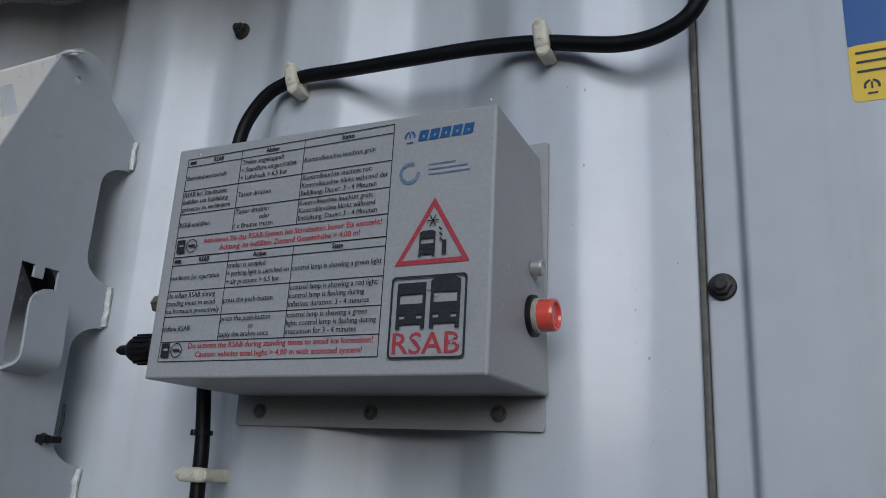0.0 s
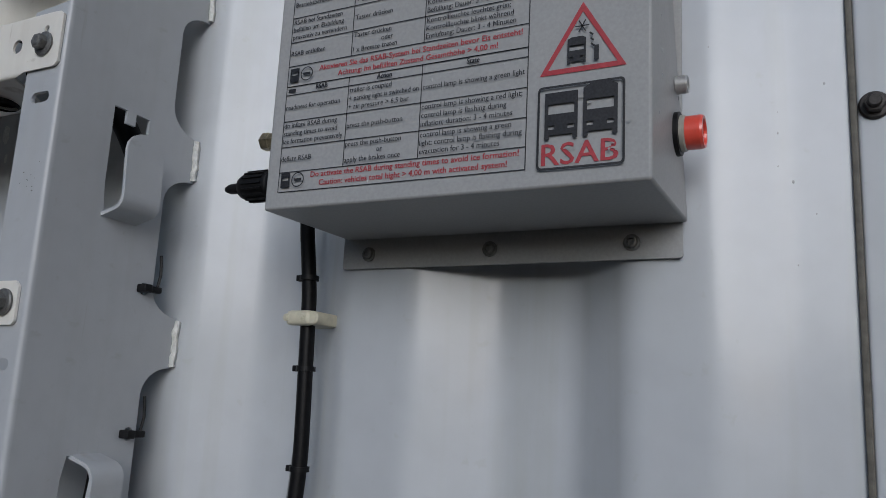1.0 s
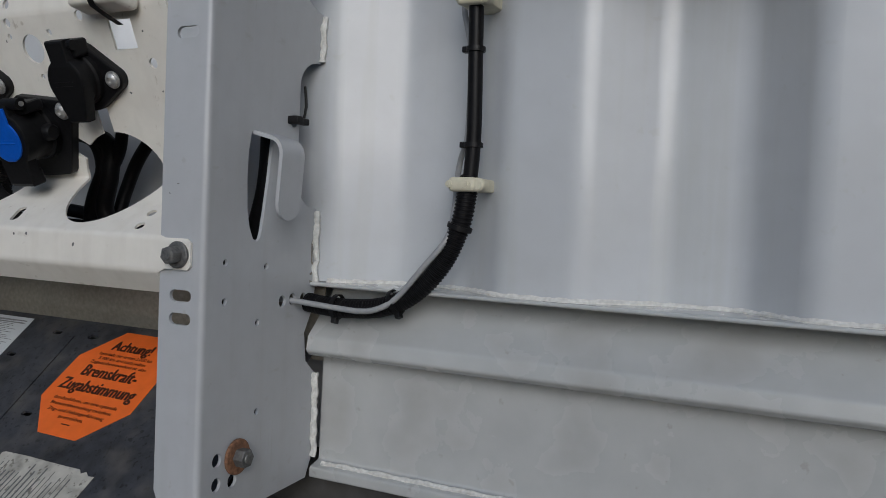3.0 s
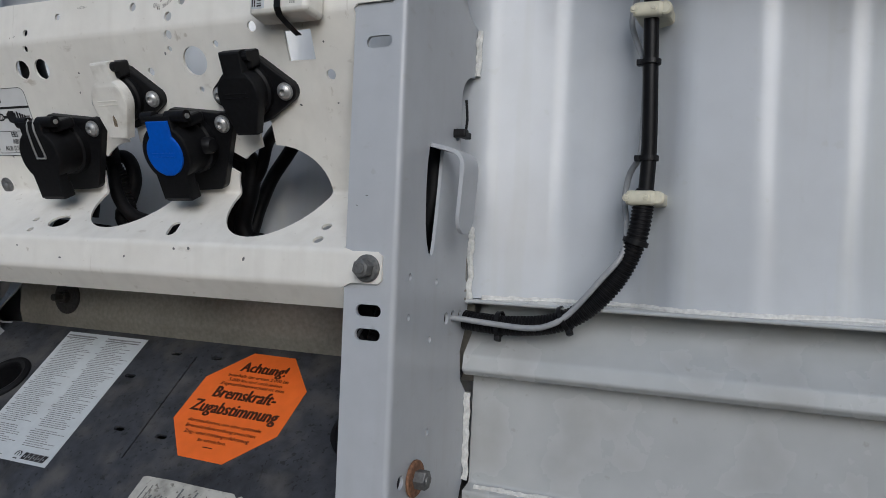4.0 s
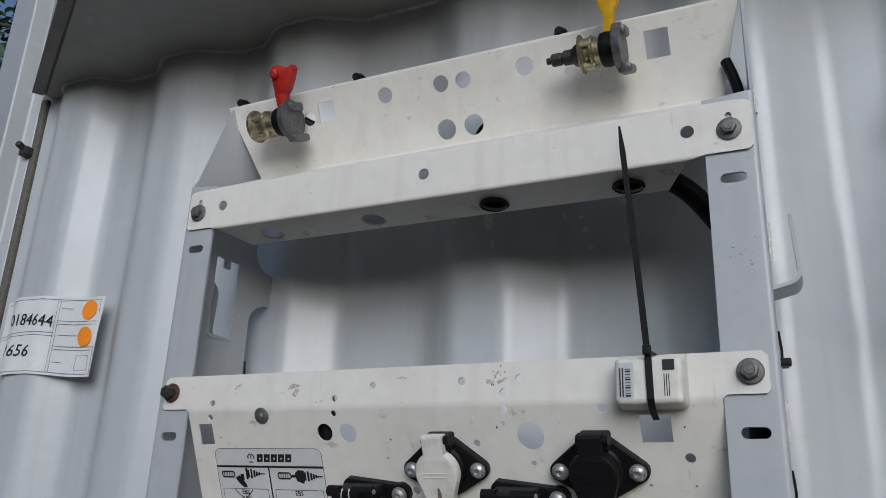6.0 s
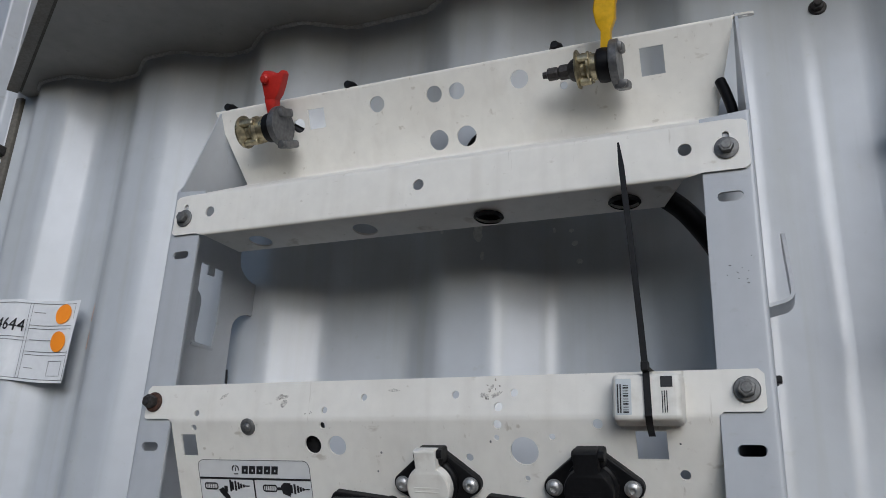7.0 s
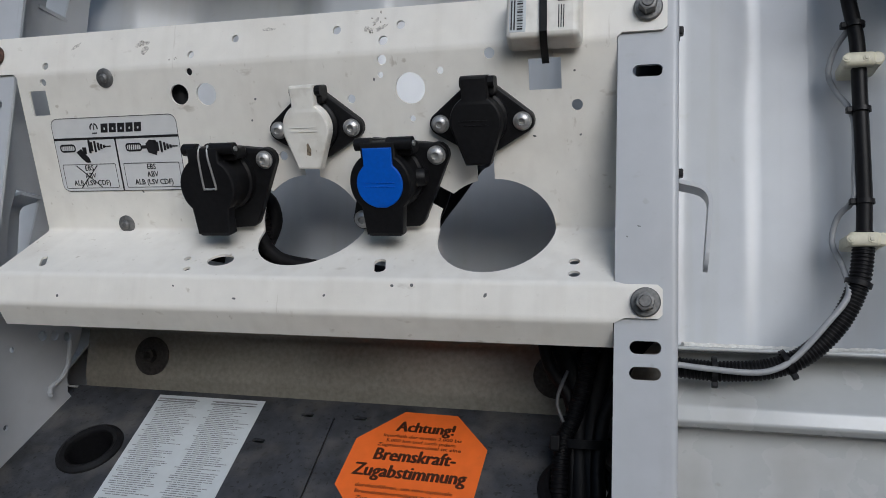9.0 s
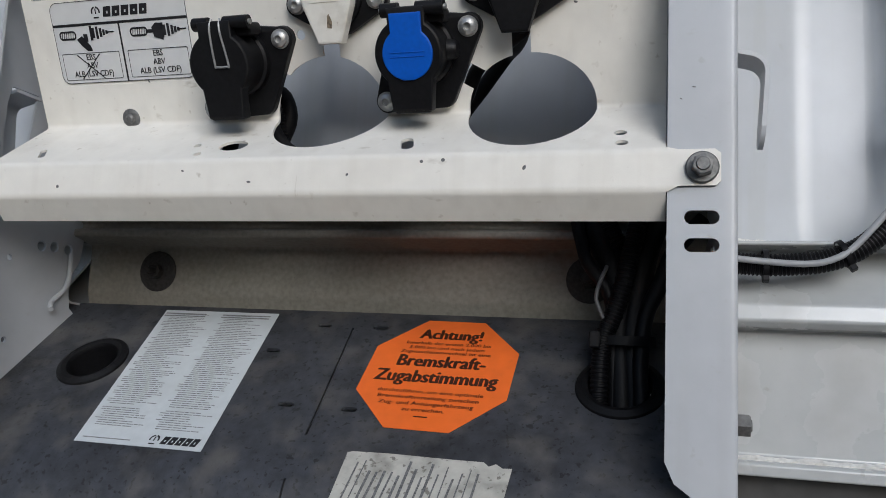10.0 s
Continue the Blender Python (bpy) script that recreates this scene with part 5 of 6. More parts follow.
def lorry(p, x0, z0, w, h, arched):
    top = [(x0 + w, z0 + h * 0.93), (x0 + w * 0.8, z0 + h), (x0 + w * 0.2, z0 + h), (x0, z0 + h * 0.93)] if arched else [(x0 + w, z0 + h * 0.93), (x0, z0 + h * 0.93)]
    p.shape([(x0, z0), (x0 + w * 0.15, z0), (x0 + w * 0.15, z0 + h * 0.09), (x0 + w * 0.85, z0 + h * 0.09), (x0 + w * 0.85, z0), (x0 + w, z0)] + top,
            [rect(x0 + w * 0.11, z0 + h * 0.50, x0 + w * 0.89, z0 + h * 0.70), rect(x0 + w * 0.11, z0 + h * 0.20, x0 + w * 0.30, z0 + h * 0.28), rect(x0 + w * 0.70, z0 + h * 0.20, x0 + w * 0.89, z0 + h * 0.28)])


lorry(ink, SX0 + 0.0065, SZ0 + 0.026, 0.0285, 0.044, False)
lorry(ink, SX0 + 0.0395, SZ0 + 0.026, 0.0285, 0.045, True)
lorry(ink, 0.5965, 2.151, 0.016, 0.024, True)
ink.bar(0.6195, 2.152, 0.6235, 2.165)
for i in range(3):
    ink.line(0.609 - 0.006 * math.cos(i * math.pi / 3), 2.184 - 0.006 * math.sin(i * math.pi / 3), 0.609 + 0.006 * math.cos(i * math.pi / 3), 2.184 + 0.006 * math.sin(i * math.pi / 3), 0.0011)
    ink.line(0.6155 + i * 0.0006, 2.177 - i * 0.005, 0.6185 + i * 0.0006, 2.1745 - i * 0.005, 0.0016)
ink.done("black_print", M_FADED, box)
worn = Print(FB, 0.0022)
rw = random.Random(17)
for x, z, n in ((0.643, 2.112, 5), (0.643, 2.094, 5), (0.636, 2.075, 6), (0.614, 2.119, 3), (0.548, 2.072, 3), (0.520, 2.095, 3), (0.600, 2.080, 3)):
    for _ in range(n):
        worn.lift += 0.00001
        worn.shape(circle(x + rw.gauss(0, 0.0035), z + rw.gauss(0, 0.003), rw.uniform(0.0006, 0.0026), 7, rw.uniform(0.0004, 0.0012), rw.uniform(-0.4, 0.4)))
worn.done("worn_patches", M_BOX, box, "bare spots in the print")["kind"] = "stuff"
redp = Print(FB, 0.0008)
redp.text("RSAB", SX0 + 0.004, SZ0 + 0.0045, 0.0185, width=0.064, heavy=0.0004)
redp.done("red_letters", M_REDINK, box)
redp = Print(FB, 0.0008)
redp.shape([(0.572, 2.1445), (0.646, 2.1445), (0.609, 2.2065)], [[(0.5795, 2.149), (0.6385, 2.149), (0.609, 2.198)]])
redp.done("warning_triangle", M_REDINK, box)
for base, l1, l2 in ((half, "Aktivieren Sie das RSAB-System bei Standzeiten bevor Eis entsteht!", "Achtung: Im befüllten Zustand Gesamthöhe > 4,00 m!"),
                     (TZ0, "Do activate the RSAB during standing times to avoid ice formation!", "Caution: vehicles total hight > 4,00 m with activated system!")):
    redp = Print(FB, 0.0008)
    redp.text(l1, 0.447, base + 0.0128, 0.0055, width=0.216, heavy=0.00016, align="CENTER")
    redp.text(l2, 0.447, base + 0.0040, 0.0055, width=0.170 if base == half else 0.195, heavy=0.00016, align="CENTER")
    redp.done("red_warning", M_REDINK, box)
bl = Print(FB, 0.0008)


def maker_mark(p, x, z, w, h):
    """The maker's mark as plain shapes: a crown-like ring and a slanted block strip."""
    r = h * 0.55
    for a0, a1 in ((100, 200), (-20, 80)):
        ring = [(x + r + r * math.cos(radians(a)), z + r + r * math.sin(radians(a))) for a in range(a0, a1 + 1, 10)]
        ring += [(x + r + r * 0.68 * math.cos(radians(a)), z + r + r * 0.68 * math.sin(radians(a))) for a in range(a1, a0 - 1, -10)]
        p.shape(ring)
    p.bar(x + r * 0.4, z - r * 0.18, x + r * 1.6, z + r * 0.08)
    p.bar(x + r * 0.88, z + r * 0.6, x + r * 1.12, z + r * 1.6)
    x0 = x + r * 2.5
    cell_w = (x + w - x0) / 5
    for i in range(5):
        a = x0 + i * cell_w
        p.shape([(a, z), (a + cell_w * 0.84, z), (a + cell_w * 0.84 + h * 0.18, z + h), (a + h * 0.18, z + h)],
                [[(a + cell_w * 0.40, z + h * 0.30), (a + cell_w * 0.58, z + h * 0.30), (a + cell_w * 0.62, z + h * 0.55), (a + cell_w * 0.44, z + h * 0.55)]])


maker_mark(bl, 0.573, 2.264, 0.072, 0.0105)
bl.done("maker_mark", M_BLUEINK, box)
pb = Print(FB, 0.0008)
ring = [(0.581 + 0.011 * math.cos(radians(a)), 2.233 + 0.011 * math.sin(radians(a))) for a in range(60, 361, 12)] + [(0.581 + 0.0075 * math.cos(radians(a)), 2.233 + 0.0075 * math.sin(radians(a))) for a in range(360, 59, -12)]
pb.shape(ring)
for i, w in enumerate((0.028, 0.040, 0.042)):
    pb.bar(0.600, 2.2385 - i * 0.0048, 0.600 + w, 2.2398 - i * 0.0048)
pb.done("pale_print", M_PALEBLUE, box)
# water drops on the box and wall
rd = random.Random(11)
drops = bmesh.new()
for i in range(44):
    if i < 22:
        c, nrm = Vector((rd.uniform(0.30, 0.66), BY0, rd.uniform(2.05, 2.295))), Vector((0, -1, 0))
    elif i < 32:
        c, nrm = Vector((BX1, rd.uniform(0.08, 0.2), rd.uniform(2.1, 2.28))), Vector((1, 0, 0))
    else:
        x = rd.uniform(0.675, 0.79)
        c, nrm = Vector((x, wall_y(x), rd.uniform(1.98, 2.4))), Vector((0, -1, 0))
    r = rd.uniform(0.0006, 0.0016)
    d = bmesh.ops.create_uvsphere(drops, u_segments=8, v_segments=5, radius=r)
    for v in d["verts"]:
        v.co = c + Vector((v.co.x * (0.4 if abs(nrm.x) else 1), v.co.y * (0.4 if abs(nrm.y) else 1), v.co.z * 1.3))
M_WATER = bpy.data.materials.new("water")
M_WATER.use_nodes = True
wb = M_WATER.node_tree.nodes["Principled BSDF"]
wb.inputs["Base Color"].default_value = (0.42, 0.43, 0.44, 1.0)
wb.inputs["Roughness"].default_value, wb.inputs["IOR"].default_value, wb.inputs["Coat Weight"].default_value = 0.06, 1.33, 1.0
single("water_drops", drops, M_WATER, "small water drops on the box and the wall", "water", kind="stuff")

# ---- cables on the wall ----
main = [(0.30, 0.208, 2.452), (0.272, 0.206, 2.438), (0.246, 0.205, 2.405), (0.236, 0.204, 2.365), (0.234, 0.200, 2.31), (0.242, 0.185, 2.265), (0.252, 0.16, 2.235), (0.265, 0.135, 2.223)]
lower = [(0.262, 0.115, 2.138), (0.246, 0.13, 2.142), (0.232, 0.17, 2.125), (0.228, 0.205, 2.09), (0.229, 0.212, 2.05), (0.238, 0.211, 1.99), (0.240, 0.211, 1.95), (0.241, 0.212, 1.90), (0.243, 0.213, 1.80), (0.241, 0.211, 1.74)]
top_run = [(0.845, 0.20, 2.70), (0.84, 0.20, 2.50), (0.825, 0.203, 2.443), (0.796, 0.207, 2.419), (0.743, 0.21, 2.414), (0.655, 0.208, 2.434), (0.58, 0.205, 2.442), (0.498, 0.206, 2.447), (0.40, 0.207, 2.452), (0.33, 0.207, 2.456)]
cable(top_run + main, 0.0088, "thick black cable clipped to the wall, running into the box")
cable(lower, 0.0088, "thick black cable hanging from the box, clipped to the wall")
cable([(0.2415, 0.211, 1.75), (0.240, 0.209, 1.735), (0.233, 0.206, 1.69), (0.212, 0.205, 1.645), (0.178, 0.202, 1.608), (0.139, 0.20, 1.589), (0.09, 0.198, 1.583), (0.05, 0.198, 1.584), (0.028, 0.199, 1.586)], 0.0125, "black corrugated conduit bending along the foot of the wall", ridges=0.0014)
cable([(0.0, 0.172, 1.590), (0.03, 0.173, 1.589), (0.06, 0.180, 1.586), (0.113, 0.183, 1.583), (0.14, 0.184, 1.588), (0.163, 0.188, 1.603), (0.196, 0.19, 1.642), (0.221, 0.198, 1.677), (0.219, 0.220, 1.712), (0.212, 0.238, 1.742), (0.218, 0.234, 1.772), (0.232, 0.217, 1.79), (0.234, 0.217, 1.82), (0.234, 0.217, 1.89), (0.219, 0.236, 1.93), (0.212, 0.240, 1.955), (0.220, 0.232, 1.985), (0.232, 0.216, 2.005), (0.228, 0.219, 2.04), (0.226, 0.220, 2.09), (0.238, 0.216, 2.13), (0.262, 0.205, 2.15)], 0.0036, "thin grey wire strapped along the black cable", mat=M_GREYWIRE)


TIE_TURN = math.atan2(*[(Vector((1, 0, 0)).to_track_quat("Z", "Y").to_matrix().transposed() @ Vector((0, -0.3, -1)))[i] for i in (1, 0)])


def cable_tie(c, d, r, turn=0.0, label="black cable tie round the wall cable"):
    """A strap round a cable at c, whose way is d, with its lock."""
    m = Matrix.Translation(c) @ Vector(d).to_track_quat("Z", "Y").to_matrix().to_4x4() @ Matrix.Rotation(turn, 4, "Z")
    bm = join(turned([(r, -0.0028), (r + 0.0016, -0.0028), (r + 0.0016, 0.0028), (r, 0.0028)], 16, m),
              block(r - 0.001, -0.0045, -0.0035, r + 0.0065, 0.0045, 0.0035, 0.001, m))
    return single("cable_tie", bm, M_BLACK, label, "cable tie", "cable ties")


for c, d, r, turn in (((0.237, 0.211, 2.003), (0, 0, 1), 0.0098, 0), ((0.2415, 0.212, 1.898), (0, 0, 1), 0.0098, 0), ((0.243, 0.213, 1.787), (0, 0, 1), 0.0098, 0), ((0.233, 0.206, 1.690), (0.3, 0, 1), 0.0135, 0), ((0.155, 0.2, 1.596), (1, 0, 0.5), 0.0145, TIE_TURN), ((0.075, 0.196, 1.584), (1, 0, 0), 0.0145, TIE_TURN)):
    cable_tie(c, d, r, turn)


def saddle_clip(x, z, turn, label="cream plastic saddle clip screwed to the wall"):
    """A two-screw cable clip: base on the wall, arched cap over the cable."""
    y_wall = wall_y(x)
    m = OUT(x, y_wall, z) @ Matrix.Rotation(turn, 4, "Z")
    h = y_wall - 0.192
    t = thing("cable_clip", (0, 0, 0), label, "cable clip", "cable clips", m=m)
    part("base", block(-0.019, -0.0075, 0, 0.021, 0.0075, max(0.006, h - 0.014), 0.003), M_CLIP, t, local=True)
    part("cap", join(block(-0.020, -0.0085, max(0.006, h - 0.014), 0.015, 0.0085, h, 0.005, seg=3), turned([(0, h - 0.002), (0.006, h - 0.002), (0.008, h - 0.004), (0.008, max(0.004, h - 0.016)), (0, max(0.004, h - 0.016))], 16, Matrix.Translation((0.016, 0, 0)))), M_CLIP, t, local=True)
    for sx in (-0.018, 0.004):
        part("clip_screw", turned([(0, 0.0018), (0.002, 0.0018), (0.0025, 0.0006), (0.0042, 0.0004), (0.0046, -0.001), (0, -0.001)], 14, Matrix.Translation((sx, 0, h + 0.0004))), M_CLIP, t, local=True)
    return t


saddle_clip(0.241, 1.955, 0.0)
saddle_clip(0.241, 1.740, 0.0)
saddle_clip(0.236, 2.360, radians(-8))
saddle_clip(0.318, 2.452, radians(-75))
saddle_clip(0.658, 2.434, radians(-82))

# strap ends poking through the side plates
for post, sx in ((right_post, 1), (left_post, -1)):
    for z in (1.987, 1.812):
        x0 = (0.0225 if sx > 0 else -0.848)
        bm = join(block(x0 - 0.004, 0.150, z - 0.005, x0 + 0.012 * sx + 0.004, 0.162, z + 0.005, 0.002), block(x0 + 0.006 * sx - 0.003, 0.158, z - 0.004, x0 + 0.006 * sx + 0.006, 0.180, z + 0.004, 0.0015),
                  tube([(x0 + 0.004, 0.177, z), (x0 + 0.005, 0.181, z + 0.02), (x0 + 0.003, 0.180, z + 0.045)], 0.0018, 6))
        single("cable_tie", bm, M_BLACK, "black cable tie through the side of an upright", "cable tie", "cable ties")

# loose bolts on the wall
for x, z, y in ((0.826, 2.157, 0.260), (0.147, 2.605, None)):
    yy = y if y is not None else wall_y(x)
    t = thing("wall_bolt", (0, 0, 0), "black oxidised hexagon bolt in the wall", "bolt", "wall bolts", m=OUT(x, yy, z))
    part("bolt_flange", turned([(0, 0), (0.0135, 0), (0.0135, 0.002), (0.012, 0.004), (0, 0.005)], 24), M_DARKSTEEL, t, local=True)
    part("bolt_head", join(hex_head(0.0165, 0.013), turned([(0, 0.018), (0.005, 0.018), (0.0062, 0.016), (0.0062, 0.0)], 12)), M_DARKSTEEL, t, local=True)

# sticker on the corner post
dec = thing("post_sticker", (0.953, 0.250, 2.33), "yellow and blue manufacturer's sticker on the corner post", "sticker")
PM = axes((0.953, 0.250, 2.326), (1, 0, 0), (0, 0, 1))
part("yellow_field", slab(rect(0, 0, 0.13, 0.060, 0.006), 0.0002, 0.0006, m=PM), M_YELLOW, dec)
part("blue_field", slab(rect(0, 0.060, 0.13, 0.115), 0.0002, 0.0006, m=PM), M_DECALBLUE, dec)
part("top_field", slab(rect(0, 0.115, 0.13, 0.16, 0.006), 0.0002, 0.0006, m=PM), M_YELLOW, dec)
p = Print(PM, 0.0011)
for i in range(3):
    p.bar(0.006, 0.050 - i * 0.010, 0.11, 0.0525 - i * 0.010)
maker_mark(p, 0.010, 0.008, 0.09, 0.013)
p.done("sticker_print", M_INK, dec)
p = Print(PM, 0.0011)
p.bar(0.042, 0.068, 0.12, 0.100)
p.done("sticker_block", M_YELLOW, dec)

# ---- connection sticker on the panel ----
st = thing("connection_sticker", (0, 0, 0), "pale grey instruction sticker with two coupling drawings", "sticker", m=on_plate(-0.6575, 1.826))
part("film", slab(rect(-0.0935, -0.048, 0.0935, 0.048, 0.010), 0.0003, 0.0007), M_FILM, st, local=True)
SM = on_plate(-0.6575, 1.826)
p = Print(SM, 0.0012)
p.shape(rect(-0.0935, -0.048, 0.0935, 0.048, 0.010), [rect(-0.0928, -0.0473, 0.0928, 0.0473, 0.0094)])
p.bar(-0.0935, 0.0195, 0.0935, 0.0225)
p.bar(-0.0012, -0.048, 0.0012, 0.0195)
maker_mark(p, -0.035, 0.028, 0.078, 0.0115)
for sx in (-1, 1):
    cx = 0.047 * sx
    p.shape(rect(cx - 0.041, -0.044, cx + 0.041, -0.012, 0.002), [rect(cx - 0.0403, -0.0433, cx + 0.0403, -0.0127, 0.0015)])
    for i, s in enumerate(("EBS", "ABV", "ALB (LSV CDF)")):
        p.text(s, cx, -0.0205 - i * 0.0098, 0.0068, align="CENTER", heavy=0.0002, stretch=0.9)
p.line(-0.066, -0.014, -0.032, -0.043, 0.0013)
p.line(-0.034, -0.014, -0.064, -0.043, 0.0013)


def coil(p, x, y, w, h):
    p.shape(rect(x, y, x + w, y + h, h * 0.4), [rect(x + w * 0.08, y + h * 0.2, x + w * 0.92, y + h * 0.8, h * 0.2)])
    for i in range(6):
        p.line(x + w * (0.14 + 0.13 * i), y + h * 0.15, x + w * (0.20 + 0.13 * i), y + h * 0.85, 0.0009)


def coupler(p, x, y, k):
    for i, (a, b) in enumerate(((0.0, 0.010), (0.004, 0.007), (0.010, 0.0085), (0.016, 0.006), (0.021, 0.004), (0.026, 0.0025))):
        p.bar(x + a * k, y - b * k, x + (a + 0.004) * k, y + b * k)
    p.bar(x + 0.028 * k, y - 0.0008, x + 0.040 * k, y + 0.0008)


coil(p, -0.086, 0.004, 0.024, 0.0105)
p.shape([(-0.062, 0.004), (-0.054, 0.008), (-0.044, -0.004), (-0.042, -0.010), (-0.049, -0.010), (-0.056, -0.004)])
p.bar(-0.052, 0.001, -0.046, 0.010)
coupler(p, -0.042, 0.0105, 0.85)
coil(p, 0.014, 0.003, 0.024, 0.0105)
p.bar(0.038, 0.006, 0.046, 0.010)
p.shape([(0.046, 0.001), (0.058, -0.003), (0.060, 0.016), (0.050, 0.017), (0.044, 0.012)])
coupler(p, 0.056, 0.008, 0.85)
p.done("sticker_print", M_INK, st)

# ---- dark cover below ----
COVER_S = 0.8
cover_profile = [(0.247, 1.5245), (0.02, 1.343), (-0.012, 1.285), (-0.016, 1.05)]
CS = soft_path(cover_profile, 0.02)[0]
kk = math.sqrt(1 + COVER_S ** 2)


def cov_s(y):
    return (0.247 - y) * kk


cover = thing("chassis_cover", (-0.42, 0.0, 1.05), "charcoal plastic cover with dust and water marks, sloping forward", "cover")
holes = [circle(-0.737, cov_s(0.141), 0.033, 28), circle(-0.075, cov_s(0.146), 0.036, 28), circle(-0.872, cov_s(0.075), 0.034, 24)]
for x, y in ((-0.45, 0.214), (-0.373, 0.214), (-0.499, 0.172), (-0.441, 0.100), (-0.364, 0.099)):
    holes.append(slot(x, cov_s(y), 0.019, 0.0075))
holes.append([(-0.4112, cov_s(0.212)), (-0.4082, cov_s(0.212)), (-0.3970, cov_s(0.066)), (-0.4000, cov_s(0.066))])
holes.append([(-0.399, cov_s(0.02)), (-0.3965, cov_s(0.02)), (-0.3945, CS[2] - 0.03), (-0.397, CS[2] - 0.03)])
part("cover_shell", folded(rect(-0.95, 0.012, 0.012, CS[-1]), holes, cover_profile, 0.02, 0.004, 8), M_COVER, cover)
N_COV = Vector((0, -COVER_S, 1)).normalized()


def on_cover(x, y, lift=0.0, turn=0.0):
    p = Vector((x, y, 1.5245 + (y - 0.247) * COVER_S)) + N_COV * lift
    return axes(p, (1, 0, 0), (0, 1, COVER_S)) @ Matrix.Rotation(turn, 4, "Z")


for gx, gy, k in ((-0.737, 0.141, 0.91), (-0.075, 0.146, 0.96)):
    part("grommet", turned([(0.036 * k, -0.02), (0.034 * k, 0.0), (0.036 * k, 0.004), (0.042 * k, 0.006), (0.049 * k, 0.003), (0.050 * k, 0.0), (0.050 * k, -0.001)], 32, on_cover(gx, gy)), M_BLACK, cover, "black rubber ring in the cover")
part("grommet_tube", turned([(0.031, 0.0), (0.031, -0.10), (0, -0.10)], 28, on_cover(-0.737, 0.141)), M_BLACK, cover)
for x in (-0.728, -0.118):
    t = thing("beam_bolt", (0, 0, 0), "blackened bolt with a large washer on the cross beam", "bolt", "beam bolts", m=OUT(x, 0.249, 1.566))
    part("bolt_washer", turned([(0, 0), (0.029, 0), (0.029, 0.003), (0.026, 0.004), (0, 0.004)], 24), M_DARKSTEEL, t, local=True)
    part("bolt_head", join(hex_head(0.019, 0.014), turned([(0, 0.03), (0.006, 0.03), (0.006, 0.0)], 10)), M_DARKSTEEL, t, local=True)
hk = tube([(-0.838, 0.20, 1.585), (-0.836, 0.198, 1.55), (-0.838, 0.19, 1.53), (-0.842, 0.175, 1.515), (-0.832, 0.165, 1.505)], 0.0036, 8)
single("wire_hook", hk, M_FRAME, "small light grey painted hook beside the cover", "hook")

# instruction sheet on the cover
sheet = thing("instruction_sheet", (0, 0, 0), "weathered white instruction sheet with two columns of fine print", "sign", m=on_cover(-0.598, 0.134))
SHM = on_cover(-0.598, 0.134)
quad = [(-0.070, -0.124), (0.092, -0.124), (0.075, 0.122), (-0.097, 0.122)]
part("sheet", slab(quad, 0.0004, 0.0011), M_PAPER, sheet, local=True)
p = Print(SHM, 0.0016)
rp = random.Random(21)
for y in [0.112 - 0.0035 * i for i in range(61)]:
    if y < -0.098 or rp.random() < 0.06:
        continue
    k = (y + 0.124) / 0.246
    for c0, c1 in ((0.04, 0.47), (0.53, 0.96)):
        x0, x1 = -0.070 - 0.027 * k, 0.092 - 0.017 * k
        a, b = x0 + (x1 - x0) * c0, x0 + (x1 - x0) * c1
        b = a + (b - a) * rp.uniform(0.55, 1.0)
        xx = a + rp.choice((0.0, 0.006, 0.006))
        while xx < b:
            w = rp.uniform(0.004, 0.014)
            p.bar(xx, y, min(b, xx + w), y + 0.0013)
            xx += w + 0.0011
for i in range(2):
    p.bar(-0.093, 0.113 - i * 0.005, -0.03, 0.1155 - i * 0.005)
    p.bar(-0.005, 0.113 - i * 0.005, 0.066, 0.1155 - i * 0.005)
p.bar(-0.062, -0.118, 0.0, -0.1165)
p.done("fine_print", material("washed_grey_ink", (0.27, 0.275, 0.28), 0.6, grain=0.3, scale=400), sheet)
p = Print(SHM, 0.0016)
maker_mark(p, 0.022, -0.119, 0.062, 0.0115)
p.done("maker_mark", M_INK, sheet)

# orange warning octagon on the cover
OC = on_cover(-0.279, 0.1535, turn=radians(-1.0))
oct_ = thing("warning_sticker", (0, 0, 0), "orange octagonal warning sticker with dark lettering", "sticker", m=OC)
R8 = 0.1015
part("film", slab([(R8 * 0.93 * math.cos(radians(22.5 + 45 * i)), R8 * math.sin(radians(22.5 + 45 * i))) for i in range(8)], 0.0004, 0.0010), M_ORANGE, oct_, local=True)
p = Print(OC, 0.0015)
for s, y, h, w, b in (("Achtung!", 0.0575, 0.0165, 0.079, 0.03), ("Bremskraft-", 0.0060, 0.0185, 0.108, 0.03), ("Zugabstimmung", -0.0210, 0.0185, 0.148, 0.03)):
    p.text(s, 0.0, y, h * 1.06, width=w * 0.97, heavy=0.0011, align="CENTER")
for s, y, w in (("Innerhalb der ersten 2.000 bis", 0.0460, 0.104), ("5.000 km und nach jedem", 0.0377, 0.092), ("Zugmaschinenwechsel ist eine", 0.0295, 0.110),
                ("durchzuführen, um eine optimale", -0.0390, 0.122), ("Bremskraftverteilung zwischen", -0.0485, 0.116), ("Zug- und Anhängerfahrzeug", -0.0580, 0.108), ("zu erreichen.", -0.0675, 0.048)):
    p.text(s, 0.0, y, 0.0055, width=w, heavy=0.00012, align="CENTER")
p.bar(-0.008, -0.076, 0.008, -0.0745)
p.done("lettering", M_BROWNINK, oct_)

